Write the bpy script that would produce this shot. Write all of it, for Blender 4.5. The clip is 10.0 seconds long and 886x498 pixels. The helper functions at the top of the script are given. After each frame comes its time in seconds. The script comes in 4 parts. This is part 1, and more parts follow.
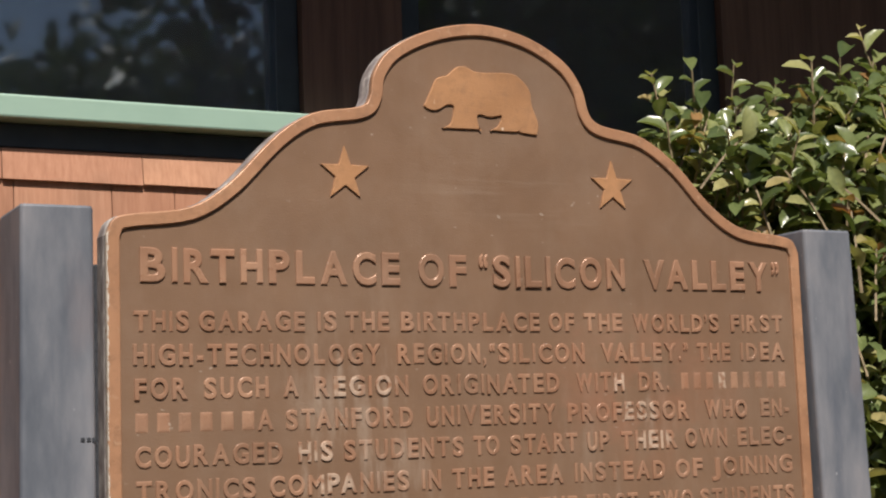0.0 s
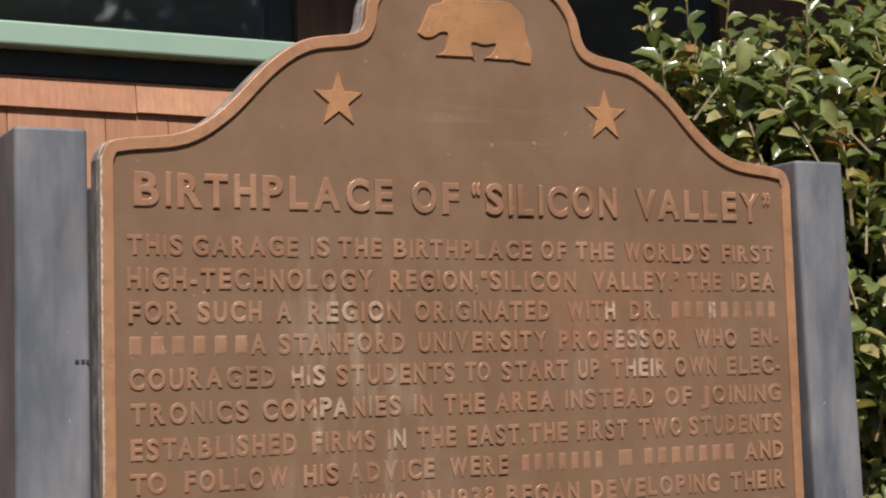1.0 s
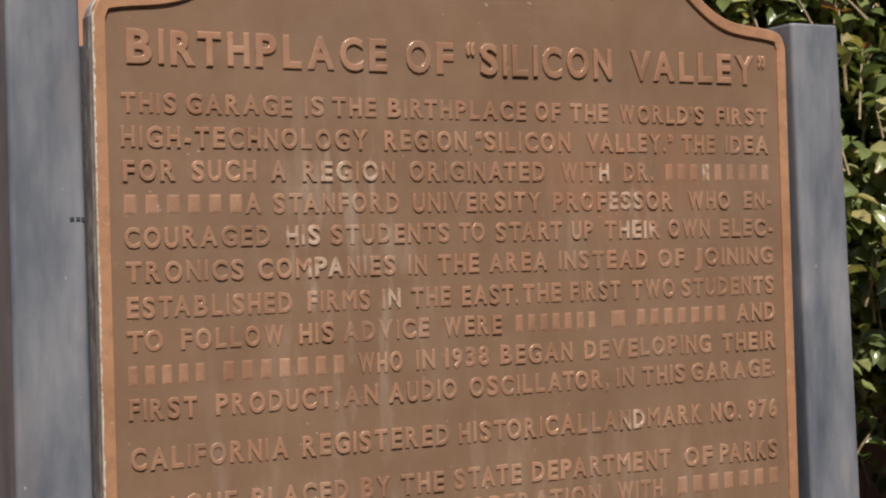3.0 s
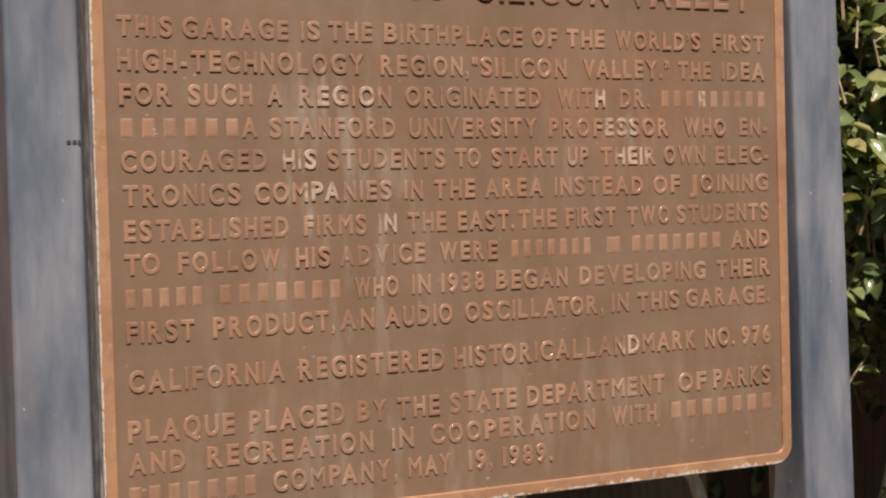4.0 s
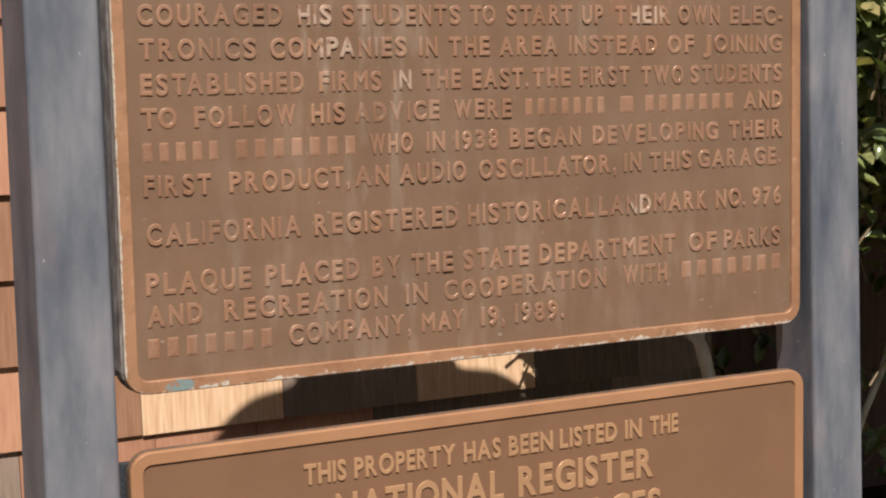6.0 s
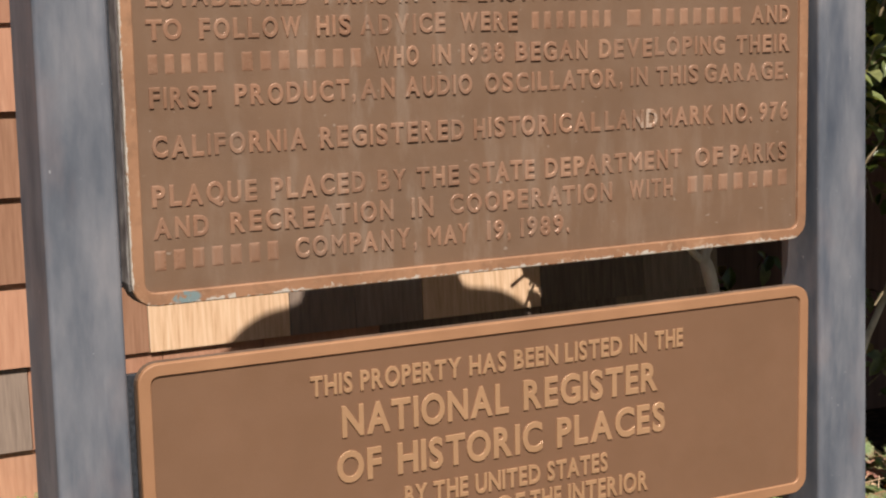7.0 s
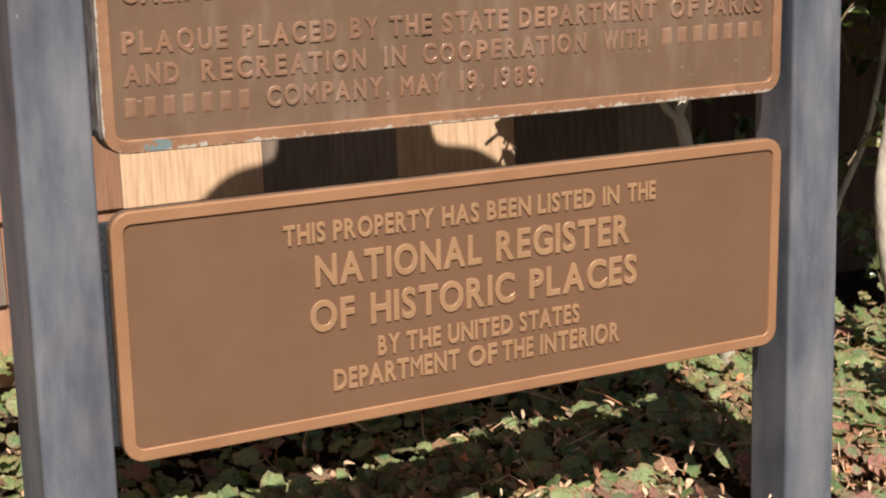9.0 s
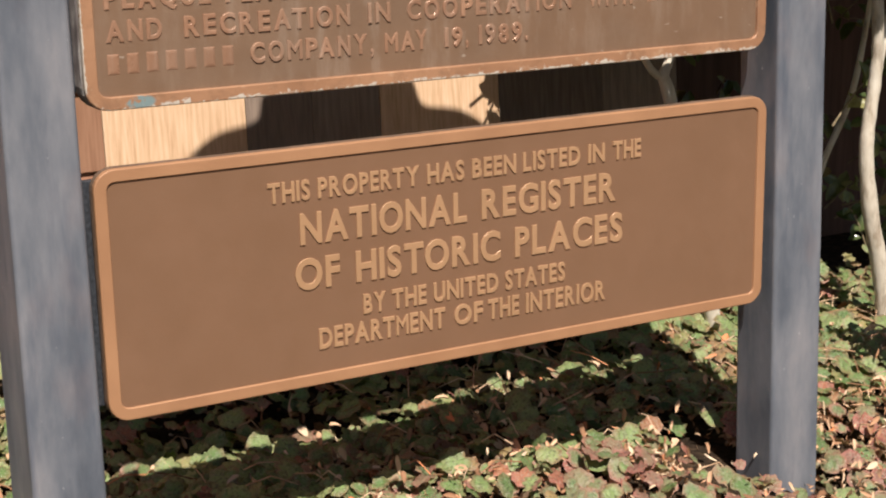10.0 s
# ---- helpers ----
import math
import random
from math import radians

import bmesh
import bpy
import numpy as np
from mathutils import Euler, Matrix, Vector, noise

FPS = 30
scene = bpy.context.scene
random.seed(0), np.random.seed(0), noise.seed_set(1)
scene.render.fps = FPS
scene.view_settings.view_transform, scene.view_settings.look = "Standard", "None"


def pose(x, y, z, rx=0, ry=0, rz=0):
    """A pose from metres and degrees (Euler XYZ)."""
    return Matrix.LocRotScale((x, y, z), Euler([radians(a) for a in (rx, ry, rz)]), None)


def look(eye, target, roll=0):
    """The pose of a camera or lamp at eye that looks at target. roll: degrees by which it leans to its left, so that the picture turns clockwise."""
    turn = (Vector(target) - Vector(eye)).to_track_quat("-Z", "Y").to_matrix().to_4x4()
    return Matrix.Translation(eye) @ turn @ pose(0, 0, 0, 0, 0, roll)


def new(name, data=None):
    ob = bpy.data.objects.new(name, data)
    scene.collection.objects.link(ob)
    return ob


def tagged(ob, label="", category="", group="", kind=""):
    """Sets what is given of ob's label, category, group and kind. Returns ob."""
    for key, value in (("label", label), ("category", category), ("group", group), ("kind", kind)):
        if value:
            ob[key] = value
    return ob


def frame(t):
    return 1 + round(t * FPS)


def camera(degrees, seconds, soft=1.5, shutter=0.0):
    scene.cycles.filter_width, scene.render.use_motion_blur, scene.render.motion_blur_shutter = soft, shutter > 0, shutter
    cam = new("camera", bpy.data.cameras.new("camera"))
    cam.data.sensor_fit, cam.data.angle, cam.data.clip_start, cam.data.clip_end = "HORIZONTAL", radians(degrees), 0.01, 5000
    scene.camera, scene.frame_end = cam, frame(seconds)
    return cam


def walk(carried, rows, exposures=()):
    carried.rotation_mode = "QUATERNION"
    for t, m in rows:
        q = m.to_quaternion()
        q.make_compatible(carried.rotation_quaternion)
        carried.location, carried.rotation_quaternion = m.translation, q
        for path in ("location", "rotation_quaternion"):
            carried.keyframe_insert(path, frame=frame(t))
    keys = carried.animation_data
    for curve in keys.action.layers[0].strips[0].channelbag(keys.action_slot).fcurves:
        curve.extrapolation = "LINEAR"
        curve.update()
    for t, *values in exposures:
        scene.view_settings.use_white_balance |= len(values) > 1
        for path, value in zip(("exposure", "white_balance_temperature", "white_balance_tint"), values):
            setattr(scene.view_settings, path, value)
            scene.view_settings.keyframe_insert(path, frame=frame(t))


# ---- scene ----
cam = camera(31.0, 10.0, soft=2.15)
PATH = [
    (0, (-0.987, -1.811, 1.273), (-0.087, -0.042, 1.518), -2.0),
    (0.5, (-0.99, -1.814, 1.266), (-0.089, -0.041, 1.481), -1.8),
    (1, (-0.99, -1.817, 1.258), (-0.081, -0.044, 1.426), -1.6),
    (1.5, (-0.993, -1.814, 1.251), (-0.076, -0.041, 1.37), -1.6),
    (2, (-0.992, -1.814, 1.242), (-0.078, -0.037, 1.327), -1.7),
    (2.5, (-0.995, -1.81, 1.234), (-0.077, -0.034, 1.293), -1.7),
    (4, (-1.0, -1.817, 1.214), (-0.076, -0.044, 1.157), -1.5),
    (4.5, (-1.009, -1.82, 1.204), (-0.085, -0.049, 1.115), -1.6),
    (5, (-1.014, -1.824, 1.198), (-0.088, -0.056, 1.068), -1.5),
    (5.5, (-1.019, -1.82, 1.196), (-0.097, -0.053, 1.027), -1.3),
    (7, (-1.023, -1.824, 1.168), (-0.122, -0.064, 0.872), -1.2),
    (7.5, (-1.021, -1.829, 1.165), (-0.124, -0.075, 0.821), -1.2),
    (8, (-1.026, -1.826, 1.153), (-0.129, -0.081, 0.769), -1.2),
    (8.5, (-1.025, -1.827, 1.147), (-0.125, -0.092, 0.725), -1.1),
    (9, (-1.021, -1.829, 1.138), (-0.11, -0.107, 0.686), -1.0),
    (9.5, (-1.018, -1.828, 1.132), (-0.101, -0.117, 0.649), -0.9),
    (10, (-1.022, -1.826, 1.119), (-0.098, -0.121, 0.632), -1.1),
]
walk(cam, [(t, look(eye, target, roll)) for t, eye, target, roll in PATH], [(0.0, 0.25), (1.3, 0.14), (2.5, 0.14), (4.0, 0.33), (5.0, 0.34), (7.5, 0.3), (10.0, 0.42)])

import functools
from mathutils.geometry import tessellate_polygon

# ---- world and sun ----
SUN_WAY = Vector((0.2686, 1.0, -1.303)).normalized()
world = bpy.data.worlds.new("world")
scene.world = world
world.use_nodes = True
wn = world.node_tree.nodes
sky = wn.new("ShaderNodeTexSky")
sky.sky_type, sky.sun_disc = "NISHITA", False
sky.sun_elevation = math.asin(-SUN_WAY.z)
sky.sun_rotation = math.atan2(-SUN_WAY.x, -SUN_WAY.y)
wn["Background"].inputs[1].default_value = 0.047
world.node_tree.links.new(sky.outputs[0], wn["Background"].inputs[0])
sun_data = bpy.data.lights.new("sun", "SUN")
sun_data.energy, sun_data.angle, sun_data.color = 5.0, radians(0.5), (1.0, 0.922, 0.84)
sun = new("sun", sun_data)
sun.matrix_world = look((0, 0, 0), SUN_WAY)


# ---- materials ----
class Mat:
    """A node material under construction."""

    def __init__(self, name, rough=0.6, metal=0.0, spec=0.5):
        self.m = bpy.data.materials.new(name)
        self.m.use_nodes = True
        self.t = self.m.node_tree
        self.b = self.t.nodes["Principled BSDF"]
        self.b.inputs["Roughness"].default_value = rough
        self.b.inputs["Metallic"].default_value = metal
        self.b.inputs["Specular IOR Level"].default_value = spec
        self.co = self.t.nodes.new("ShaderNodeTexCoord").outputs["Object"]

    def node(self, kind, **sets):
        n = self.t.nodes.new(kind)
        for key, value in sets.items():
            if key in n.inputs:
                n.inputs[key].default_value = value
        return n

    def link(self, a, b):
        self.t.links.new(a, b)

    def stretch(self, scale):
        n = self.node("ShaderNodeMapping")
        n.inputs["Scale"].default_value = scale
        self.link(self.co, n.inputs["Vector"])
        return n.outputs[0]

    def noise(self, scale, detail=4.0, rough=0.55, by=(1, 1, 1)):
        n = self.node("ShaderNodeTexNoise", Scale=scale, Detail=detail, Roughness=rough)
        self.link(self.stretch(by), n.inputs["Vector"])
        return n.outputs["Fac"]

    def ramp(self, fac, *stops):
        n = self.node("ShaderNodeValToRGB")
        el = n.color_ramp.elements
        while len(el) < len(stops):
            el.new(0.5)
        for e, (at, c) in zip(el, stops):
            e.position = at
            e.color = (c, c, c, 1) if isinstance(c, (int, float)) else (*c, 1)
        self.link(fac, n.inputs["Fac"])
        return n.outputs["Color"]

    def math(self, op, a, b=0.0):
        n = self.t.nodes.new("ShaderNodeMath")
        n.operation = op
        for slot, v in zip(n.inputs, (a, b)):
            if isinstance(v, (int, float)):
                slot.default_value = v
            else:
                self.link(v, slot)
        return n.outputs[0]

    def mix(self, fac, a, b, blend="MIX"):
        n = self.t.nodes.new("ShaderNodeMix")
        n.data_type, n.blend_type = "RGBA", blend
        for slot, v in ((n.inputs["Factor"], fac), (n.inputs["A"], a), (n.inputs["B"], b)):
            if isinstance(v, (int, float)):
                slot.default_value = v
            elif isinstance(v, tuple):
                slot.default_value = (*v, 1)
            else:
                self.link(v, slot)
        return n.outputs["Result"]

    def color(self, c):
        if isinstance(c, tuple):
            self.b.inputs["Base Color"].default_value = (*c, 1)
        else:
            self.link(c, self.b.inputs["Base Color"])
        return self

    def rough(self, r):
        self.link(r, self.b.inputs["Roughness"])
        return self

    def bump(self, height, strength=0.3, dist=0.002):
        n = self.node("ShaderNodeBump", Strength=strength, Distance=dist)
        self.link(height, n.inputs["Height"])
        self.link(n.outputs[0], self.b.inputs["Normal"])
        return self

    def spot(self, x, z, rx, rz):
        """1 at (x, z) of the object's plane, falling to 0 at an ellipse round it."""
        s = self.node("ShaderNodeSeparateXYZ")
        self.link(self.co, s.inputs[0])
        dx = self.math("DIVIDE", self.math("SUBTRACT", s.outputs["X"], x), rx)
        dz = self.math("DIVIDE", self.math("SUBTRACT", s.outputs["Z"], z), rz)
        r = self.math("ADD", self.math("MULTIPLY", dx, dx), self.math("MULTIPLY", dz, dz))
        return self.math("MAXIMUM", self.math("SUBTRACT", 1.0, r), 0.0)

    def random(self):
        return self.node("ShaderNodeObjectInfo").outputs["Random"]

    def island(self):
        return self.node("ShaderNodeNewGeometry").outputs["Random Per Island"]


# pale drips below the letters: x, z, half width, half height
DRIPS = ((-0.243, 1.335, 0.007, 0.05), (-0.213, 1.36, 0.008, 0.07), (-0.152, 1.33, 0.006, 0.045), (-0.262, 1.24, 0.007, 0.035), (-0.235, 1.2, 0.007, 0.04), (0.24, 1.3, 0.012, 0.045))


def bronze(name, dark, light, streaks, rough, grain=0.25, chalk=(0.5, 0.42, 0.34)):
    """Weathered cast bronze: two tones, pale runs of rain stain, fine grain."""
    k = Mat(name, rough, 0.12, 0.35)
    tone = k.ramp(k.noise(9.0, 6.0), (0.35, dark), (0.68, light))
    runs = k.ramp(k.noise(26.0, 7.0, 0.68, (1.0, 1.0, 0.22)), (0.50, 0.0), (0.74, 1.0))
    where = k.math("ADD", k.math("MULTIPLY", k.spot(-0.19, 1.24, 0.13, 0.26), 1.3), k.math("MULTIPLY", k.spot(0.2, 1.3, 0.22, 0.14), 0.55))
    where = k.math("ADD", where, k.math("MULTIPLY", k.spot(-0.16, 1.0, 0.3, 0.3), 0.4))
    where = k.math("ADD", where, k.math("MULTIPLY", k.spot(0.0, 0.9, 0.62, 0.15), 0.7))
    where = k.math("ADD", where, 0.12)
    tone = k.mix(k.math("MULTIPLY", k.math("MULTIPLY", runs, where), streaks), tone, chalk)
    lines = k.ramp(k.noise(45.0, 5.0, 0.6, (0.06, 1.0, 1.0)), (0.52, 0.0), (0.66, 1.0))
    tone = k.mix(k.math("MULTIPLY", k.math("MULTIPLY", lines, k.spot(0.06, 1.60, 0.2, 0.05)), streaks * 0.55), tone, chalk)
    if streaks:
        drip = 0.0
        for x, z, rx, rz in DRIPS:
            drip = k.math("ADD", drip, k.spot(x, z, rx, rz))
        broken = k.ramp(k.noise(60.0, 5.0, 0.7, (1.0, 1.0, 0.3)), (0.38, 0.0), (0.66, 0.5))
        tone = k.mix(k.math("MULTIPLY", k.math("MULTIPLY", drip, drip), broken), tone, chalk)
        rust = k.math("MULTIPLY", k.spot(0.22, 1.34, 0.2, 0.13), k.ramp(k.noise(14.0, 5.0, 0.65), (0.42, 0.0), (0.68, 0.5)))
        tone = k.mix(rust, tone, (0.34, 0.145, 0.085))
    film = k.ramp(k.noise(5.0, 7.0, 0.72), (0.46, 0.0), (0.72, 1.0))
    tone = k.mix(k.math("MULTIPLY", film, streaks * 0.5), tone, (0.34, 0.27, 0.21))
    nicks = k.ramp(k.noise(130.0, 2.0, 0.5, (0.6, 1, 1)), (0.745, 0.0), (0.765, 1.0))
    tone = k.mix(k.math("MULTIPLY", nicks, streaks * 1.2), tone, (0.52, 0.44, 0.36))
    k.color(tone)
    k.rough(k.ramp(k.noise(30.0, 4.0), (0.3, rough - 0.08), (0.7, rough + 0.1)))
    k.bump(k.noise(420.0, 3.0), grain, 0.0015)
    return k


face_bronze = bronze("brown_patinated_bronze", (0.198, 0.119, 0.074), (0.232, 0.140, 0.087), 0.34, 0.46).m
letter_bronze_mat = bronze("worn_bronze_lettering", (0.258, 0.140, 0.085), (0.345, 0.184, 0.113), 0.55, 0.31, 0.2)
chips = letter_bronze_mat.ramp(letter_bronze_mat.noise(75.0, 4.0), (0.40, 0.0), (0.58, 1.0))
lb = letter_bronze_mat
near = 0.0
for px, pz, rx, rz in ((-0.205, 1.35, 0.022, 0.02), (-0.15, 1.35, 0.016, 0.02), (0.365, 1.35, 0.012, 0.018), (0.195, 1.345, 0.014, 0.02), (-0.245, 1.27, 0.03, 0.02), (-0.222, 1.23, 0.03, 0.02), (-0.122, 1.19, 0.02, 0.02), (0.22, 1.31, 0.035, 0.02), (0.245, 1.27, 0.03, 0.02), (0.23, 1.013, 0.02, 0.018)):
    near = lb.math("ADD", near, lb.math("MULTIPLY", lb.spot(px, pz, rx, rz), 1.6))
worn = lb.ramp(lb.noise(13.0, 4.0, 0.6), (0.48, 0.0), (0.68, 0.7))
lb.color(lb.mix(worn, lb.b.inputs["Base Color"].links[0].from_socket, (0.40, 0.235, 0.15)))
lb.color(lb.mix(lb.math("MINIMUM", lb.math("MULTIPLY", chips, near), 0.55), lb.b.inputs["Base Color"].links[0].from_socket, (0.58, 0.46, 0.36)))
own = lb.ramp(lb.random(), (0.0, 0.97), (0.5, 1.04), (1.0, 1.16))
lb.color(lb.mix(1.0, lb.b.inputs["Base Color"].links[0].from_socket, own, "MULTIPLY"))
letter_bronze = lb.m
plain_letter = bronze("light_bronze_lettering", (0.41, 0.238, 0.128), (0.48, 0.282, 0.155), 0.0, 0.36, 0.1).m
plain_face = bronze("smooth_brown_bronze", (0.218, 0.119, 0.068), (0.236, 0.129, 0.075), 0.0, 0.5, 0.12).m

eb = bronze("rubbed_bronze_edge", (0.34, 0.176, 0.098), (0.47, 0.255, 0.145), 0.0, 0.40, 0.3)
low = eb.node("ShaderNodeSeparateXYZ")
eb.link(eb.co, low.inputs[0])
level = eb.math("MULTIPLY", eb.math("SUBTRACT", eb.noise(55.0, 7.0, 0.75, (1, 1, 1)), 0.46), 0.040)
worn_rim = eb.b.inputs["Base Color"].links[0].from_socket
worn_rim = eb.mix(eb.ramp(eb.noise(38.0, 6.0, 0.7), (0.50, 0.0), (0.68, 0.62)), worn_rim, (0.24, 0.135, 0.080))
worn_rim = eb.mix(eb.ramp(eb.noise(70.0, 4.0, 0.6), (0.60, 0.0), (0.70, 0.5)), worn_rim, (0.56, 0.38, 0.25))
edge_low = eb.math("LESS_THAN", eb.math("SUBTRACT", low.outputs["Z"], 0.8262), level)
flakes = eb.ramp(eb.noise(160.0, 4.0, 0.6), (0.36, 0.0), (0.46, 1.0))
edge_left = eb.math("LESS_THAN", eb.math("ADD", low.outputs["X"], 0.5016), eb.math("MULTIPLY", level, 0.22))
tone = eb.mix(eb.math("MULTIPLY", eb.math("MAXIMUM", edge_low, edge_left), flakes), worn_rim, (0.60, 0.53, 0.45))
green = eb.math("MULTIPLY", eb.spot(-0.437, 0.8335, 0.020, 0.009), eb.ramp(eb.noise(60.0, 4.0), (0.42, 0.0), (0.52, 1.0)))
eb.color(eb.mix(eb.math("MINIMUM", eb.math("MULTIPLY", green, 2.5), 1.0), tone, (0.22, 0.29, 0.29)))
edge_bronze = eb.m
pe = bronze("rubbed_bronze_rim", (0.385, 0.200, 0.106), (0.455, 0.242, 0.129), 0.0, 0.38, 0.2)
rim_bronze = pe.m
fig = bronze("rubbed_bronze_figure", (0.36, 0.185, 0.090), (0.49, 0.258, 0.128), 0.0, 0.40, 0.35)
pits = fig.ramp(fig.noise(90.0, 2.0), (0.72, 0.0), (0.75, 1.0))
figure_tone = fig.mix(fig.ramp(fig.noise(48.0, 6.0, 0.7), (0.48, 0.0), (0.66, 0.55)), fig.b.inputs["Base Color"].links[0].from_socket, (0.27, 0.15, 0.085))
fig.color(fig.mix(pits, figure_tone, (0.75, 0.6, 0.45)))
figure_bronze = fig.m

sd = Mat("weathered_casting_side", 0.7)
sd.color(sd.ramp(sd.noise(60.0, 5.0, 0.6, (1, 1, 0.5)), (0.32, (0.17, 0.14, 0.135)), (0.55, (0.31, 0.27, 0.26)), (0.70, (0.58, 0.54, 0.50))))
side_metal = sd.m
cs = Mat("dark_bronze_side", 0.6)
cs.color(cs.ramp(cs.noise(60.0, 5.0), (0.35, (0.10, 0.065, 0.045)), (0.65, (0.17, 0.11, 0.075))))
clean_side = cs.m

ps = Mat("blue_grey_painted_steel", 0.55, 0.0, 0.38)
cloud = ps.ramp(ps.noise(11.0, 7.0, 0.62, (1.3, 1, 0.42)), (0.30, (0.078, 0.090, 0.112)), (0.45, (0.124, 0.136, 0.160)), (0.57, (0.172, 0.180, 0.202)), (0.72, (0.24, 0.235, 0.25)))
wipe = ps.ramp(ps.noise(34.0, 5.0, 0.62, (1, 1, 0.10)), (0.44, 0.0), (0.72, 1.0))
cloud = ps.mix(ps.math("MULTIPLY", wipe, 0.22), cloud, (0.25, 0.25, 0.27))
soak = ps.ramp(ps.noise(26.0, 5.0, 0.6, (1, 1, 0.14)), (0.55, 0.0), (0.72, 0.55))
cloud = ps.mix(soak, cloud, (0.060, 0.074, 0.105))
pink = ps.ramp(ps.noise(7.0, 4.0, 0.6, (1, 1, 0.6)), (0.56, 0.0), (0.74, 0.35))
cloud = ps.mix(pink, cloud, (0.27, 0.205, 0.195))
scratch = ps.ramp(ps.noise(150.0, 2.0, 0.5, (1, 1, 0.6)), (0.74, 0.0), (0.77, 1.0))
ps.color(ps.mix(ps.math("MULTIPLY", scratch, 0.5), cloud, (0.5, 0.5, 0.5)))
ps.rough(ps.ramp(ps.noise(12.0, 4.0), (0.3, 0.46), (0.7, 0.62)))
ps.bump(ps.noise(70.0, 4.0, 0.6, (1, 1, 0.4)), 0.22, 0.002)
post_paint = ps.m

mk = Mat("black_marks", 0.7)
mk.color(mk.ramp(mk.noise(200.0), (0.4, (0.015, 0.017, 0.022)), (0.6, (0.04, 0.045, 0.055))))
mark_mat = mk.m

ce = Mat("cedar_shingle", 0.72, 0.0, 0.25)
grainy = ce.noise(150.0, 5.0, 0.6, (1.0, 1.0, 0.03))
wood = ce.ramp(grainy, (0.25, (0.37, 0.197, 0.125)), (0.5, (0.435, 0.245, 0.158)), (0.75, (0.50, 0.295, 0.196)))
hue = ce.ramp(ce.random(), (0.0, (0.80, 0.70, 0.66)), (0.45, (0.97, 0.86, 0.83)), (0.8, (1.06, 0.97, 0.94)), (1.0, (1.15, 1.08, 1.02)))
wood = ce.mix(1.0, wood, hue, "MULTIPLY")
wood = ce.mix(ce.ramp(ce.noise(5.0, 4.0), (0.5, 0.0), (0.75, 0.45)), wood, (0.20, 0.115, 0.075))
ce.color(wood)
ce.bump(grainy, 0.5, 0.002)
cedar = ce.m
# dark grey cedar; behind the plaques its darkness stands for deep shade
oc = Mat("shaded_old_grey_cedar", 0.8, 0.0, 0.2)
lines = oc.noise(150.0, 5.0, 0.6, (1.0, 1.0, 0.03))
shade_grey = oc.ramp(lines, (0.25, (0.17, 0.125, 0.098)), (0.5, (0.23, 0.172, 0.135)), (0.75, (0.29, 0.22, 0.172)))
oc.color(oc.mix(1.0, shade_grey, oc.ramp(oc.random(), (0.0, 0.7), (1.0, 1.2)), "MULTIPLY"))
oc.bump(lines, 0.5, 0.002)
shaded_old_cedar = oc.m
rc = Mat("red_brown_cedar", 0.75, 0.0, 0.2)
lines = rc.noise(140.0, 5.0, 0.6, (1.0, 1.0, 0.03))
rc.color(rc.ramp(lines, (0.25, (0.235, 0.118, 0.070)), (0.5, (0.295, 0.155, 0.094)), (0.75, (0.36, 0.198, 0.124))))
rc.bump(lines, 0.5, 0.002)
red_cedar = rc.m
fc = Mat("fresh_pale_cedar", 0.7, 0.0, 0.25)
fine = fc.noise(170.0, 5.0, 0.6, (1.0, 1.0, 0.025))
fc.color(fc.ramp(fine, (0.28, (0.54, 0.33, 0.19)), (0.5, (0.68, 0.455, 0.285)), (0.75, (0.78, 0.56, 0.38))))
fc.bump(fine, 0.4, 0.0015)
fresh_cedar = fc.m

sw = Mat("brown_stained_board", 0.7)
sw.color(sw.ramp(sw.noise(60.0, 5.0, 0.6, (1.0, 1.0, 0.05)), (0.35, (0.095, 0.048, 0.034)), (0.65, (0.155, 0.080, 0.055))))
brown_board = sw.m

gp = Mat("pale_green_paint", 0.45)
gp.color(gp.mix(gp.ramp(gp.noise(14.0, 6.0), (0.45, 0.0), (0.75, 0.5)), (0.30, 0.435, 0.355), (0.24, 0.37, 0.30)))
gp.bump(gp.noise(90.0, 3.0, 0.5, (0.2, 1, 1)), 0.15, 0.001)
green_paint = gp.m

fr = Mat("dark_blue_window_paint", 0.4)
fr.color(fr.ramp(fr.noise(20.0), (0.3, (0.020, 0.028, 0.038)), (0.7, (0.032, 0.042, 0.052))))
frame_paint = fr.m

gl = Mat("window_glass", 0.0, 0.0, 0.5)
gl.color((0.9, 0.95, 0.95))
gl.b.inputs["Transmission Weight"].default_value = 1.0
gl.b.inputs["IOR"].default_value = 1.5
gl.bump(gl.noise(3.0, 2.0), 0.05, 0.01)
# a patchy diffuse grey layer that lifts the black of the panes
grey_veil = gl.node("ShaderNodeBsdfDiffuse")
grey_veil.inputs["Color"].default_value = (0.42, 0.42, 0.46, 1)
veiled = gl.node("ShaderNodeMixShader")
gl.link(gl.ramp(gl.noise(2.2, 5.0, 0.65), (0.3, 0.09), (0.75, 0.20)), veiled.inputs[0])
gl.link(gl.b.outputs[0], veiled.inputs[1])
gl.link(grey_veil.outputs[0], veiled.inputs[2])
coat = gl.node("ShaderNodeBsdfGlossy", Roughness=0.03)
coat.inputs["Color"].default_value = (0.80, 0.88, 1.0, 1)
coated = gl.node("ShaderNodeMixShader")
coated.inputs[0].default_value = 0.11
gl.link(veiled.outputs[0], coated.inputs[1])
gl.link(coat.outputs[0], coated.inputs[2])
gl.link(coated.outputs[0], gl.t.nodes["Material Output"].inputs["Surface"])
glass = gl.m

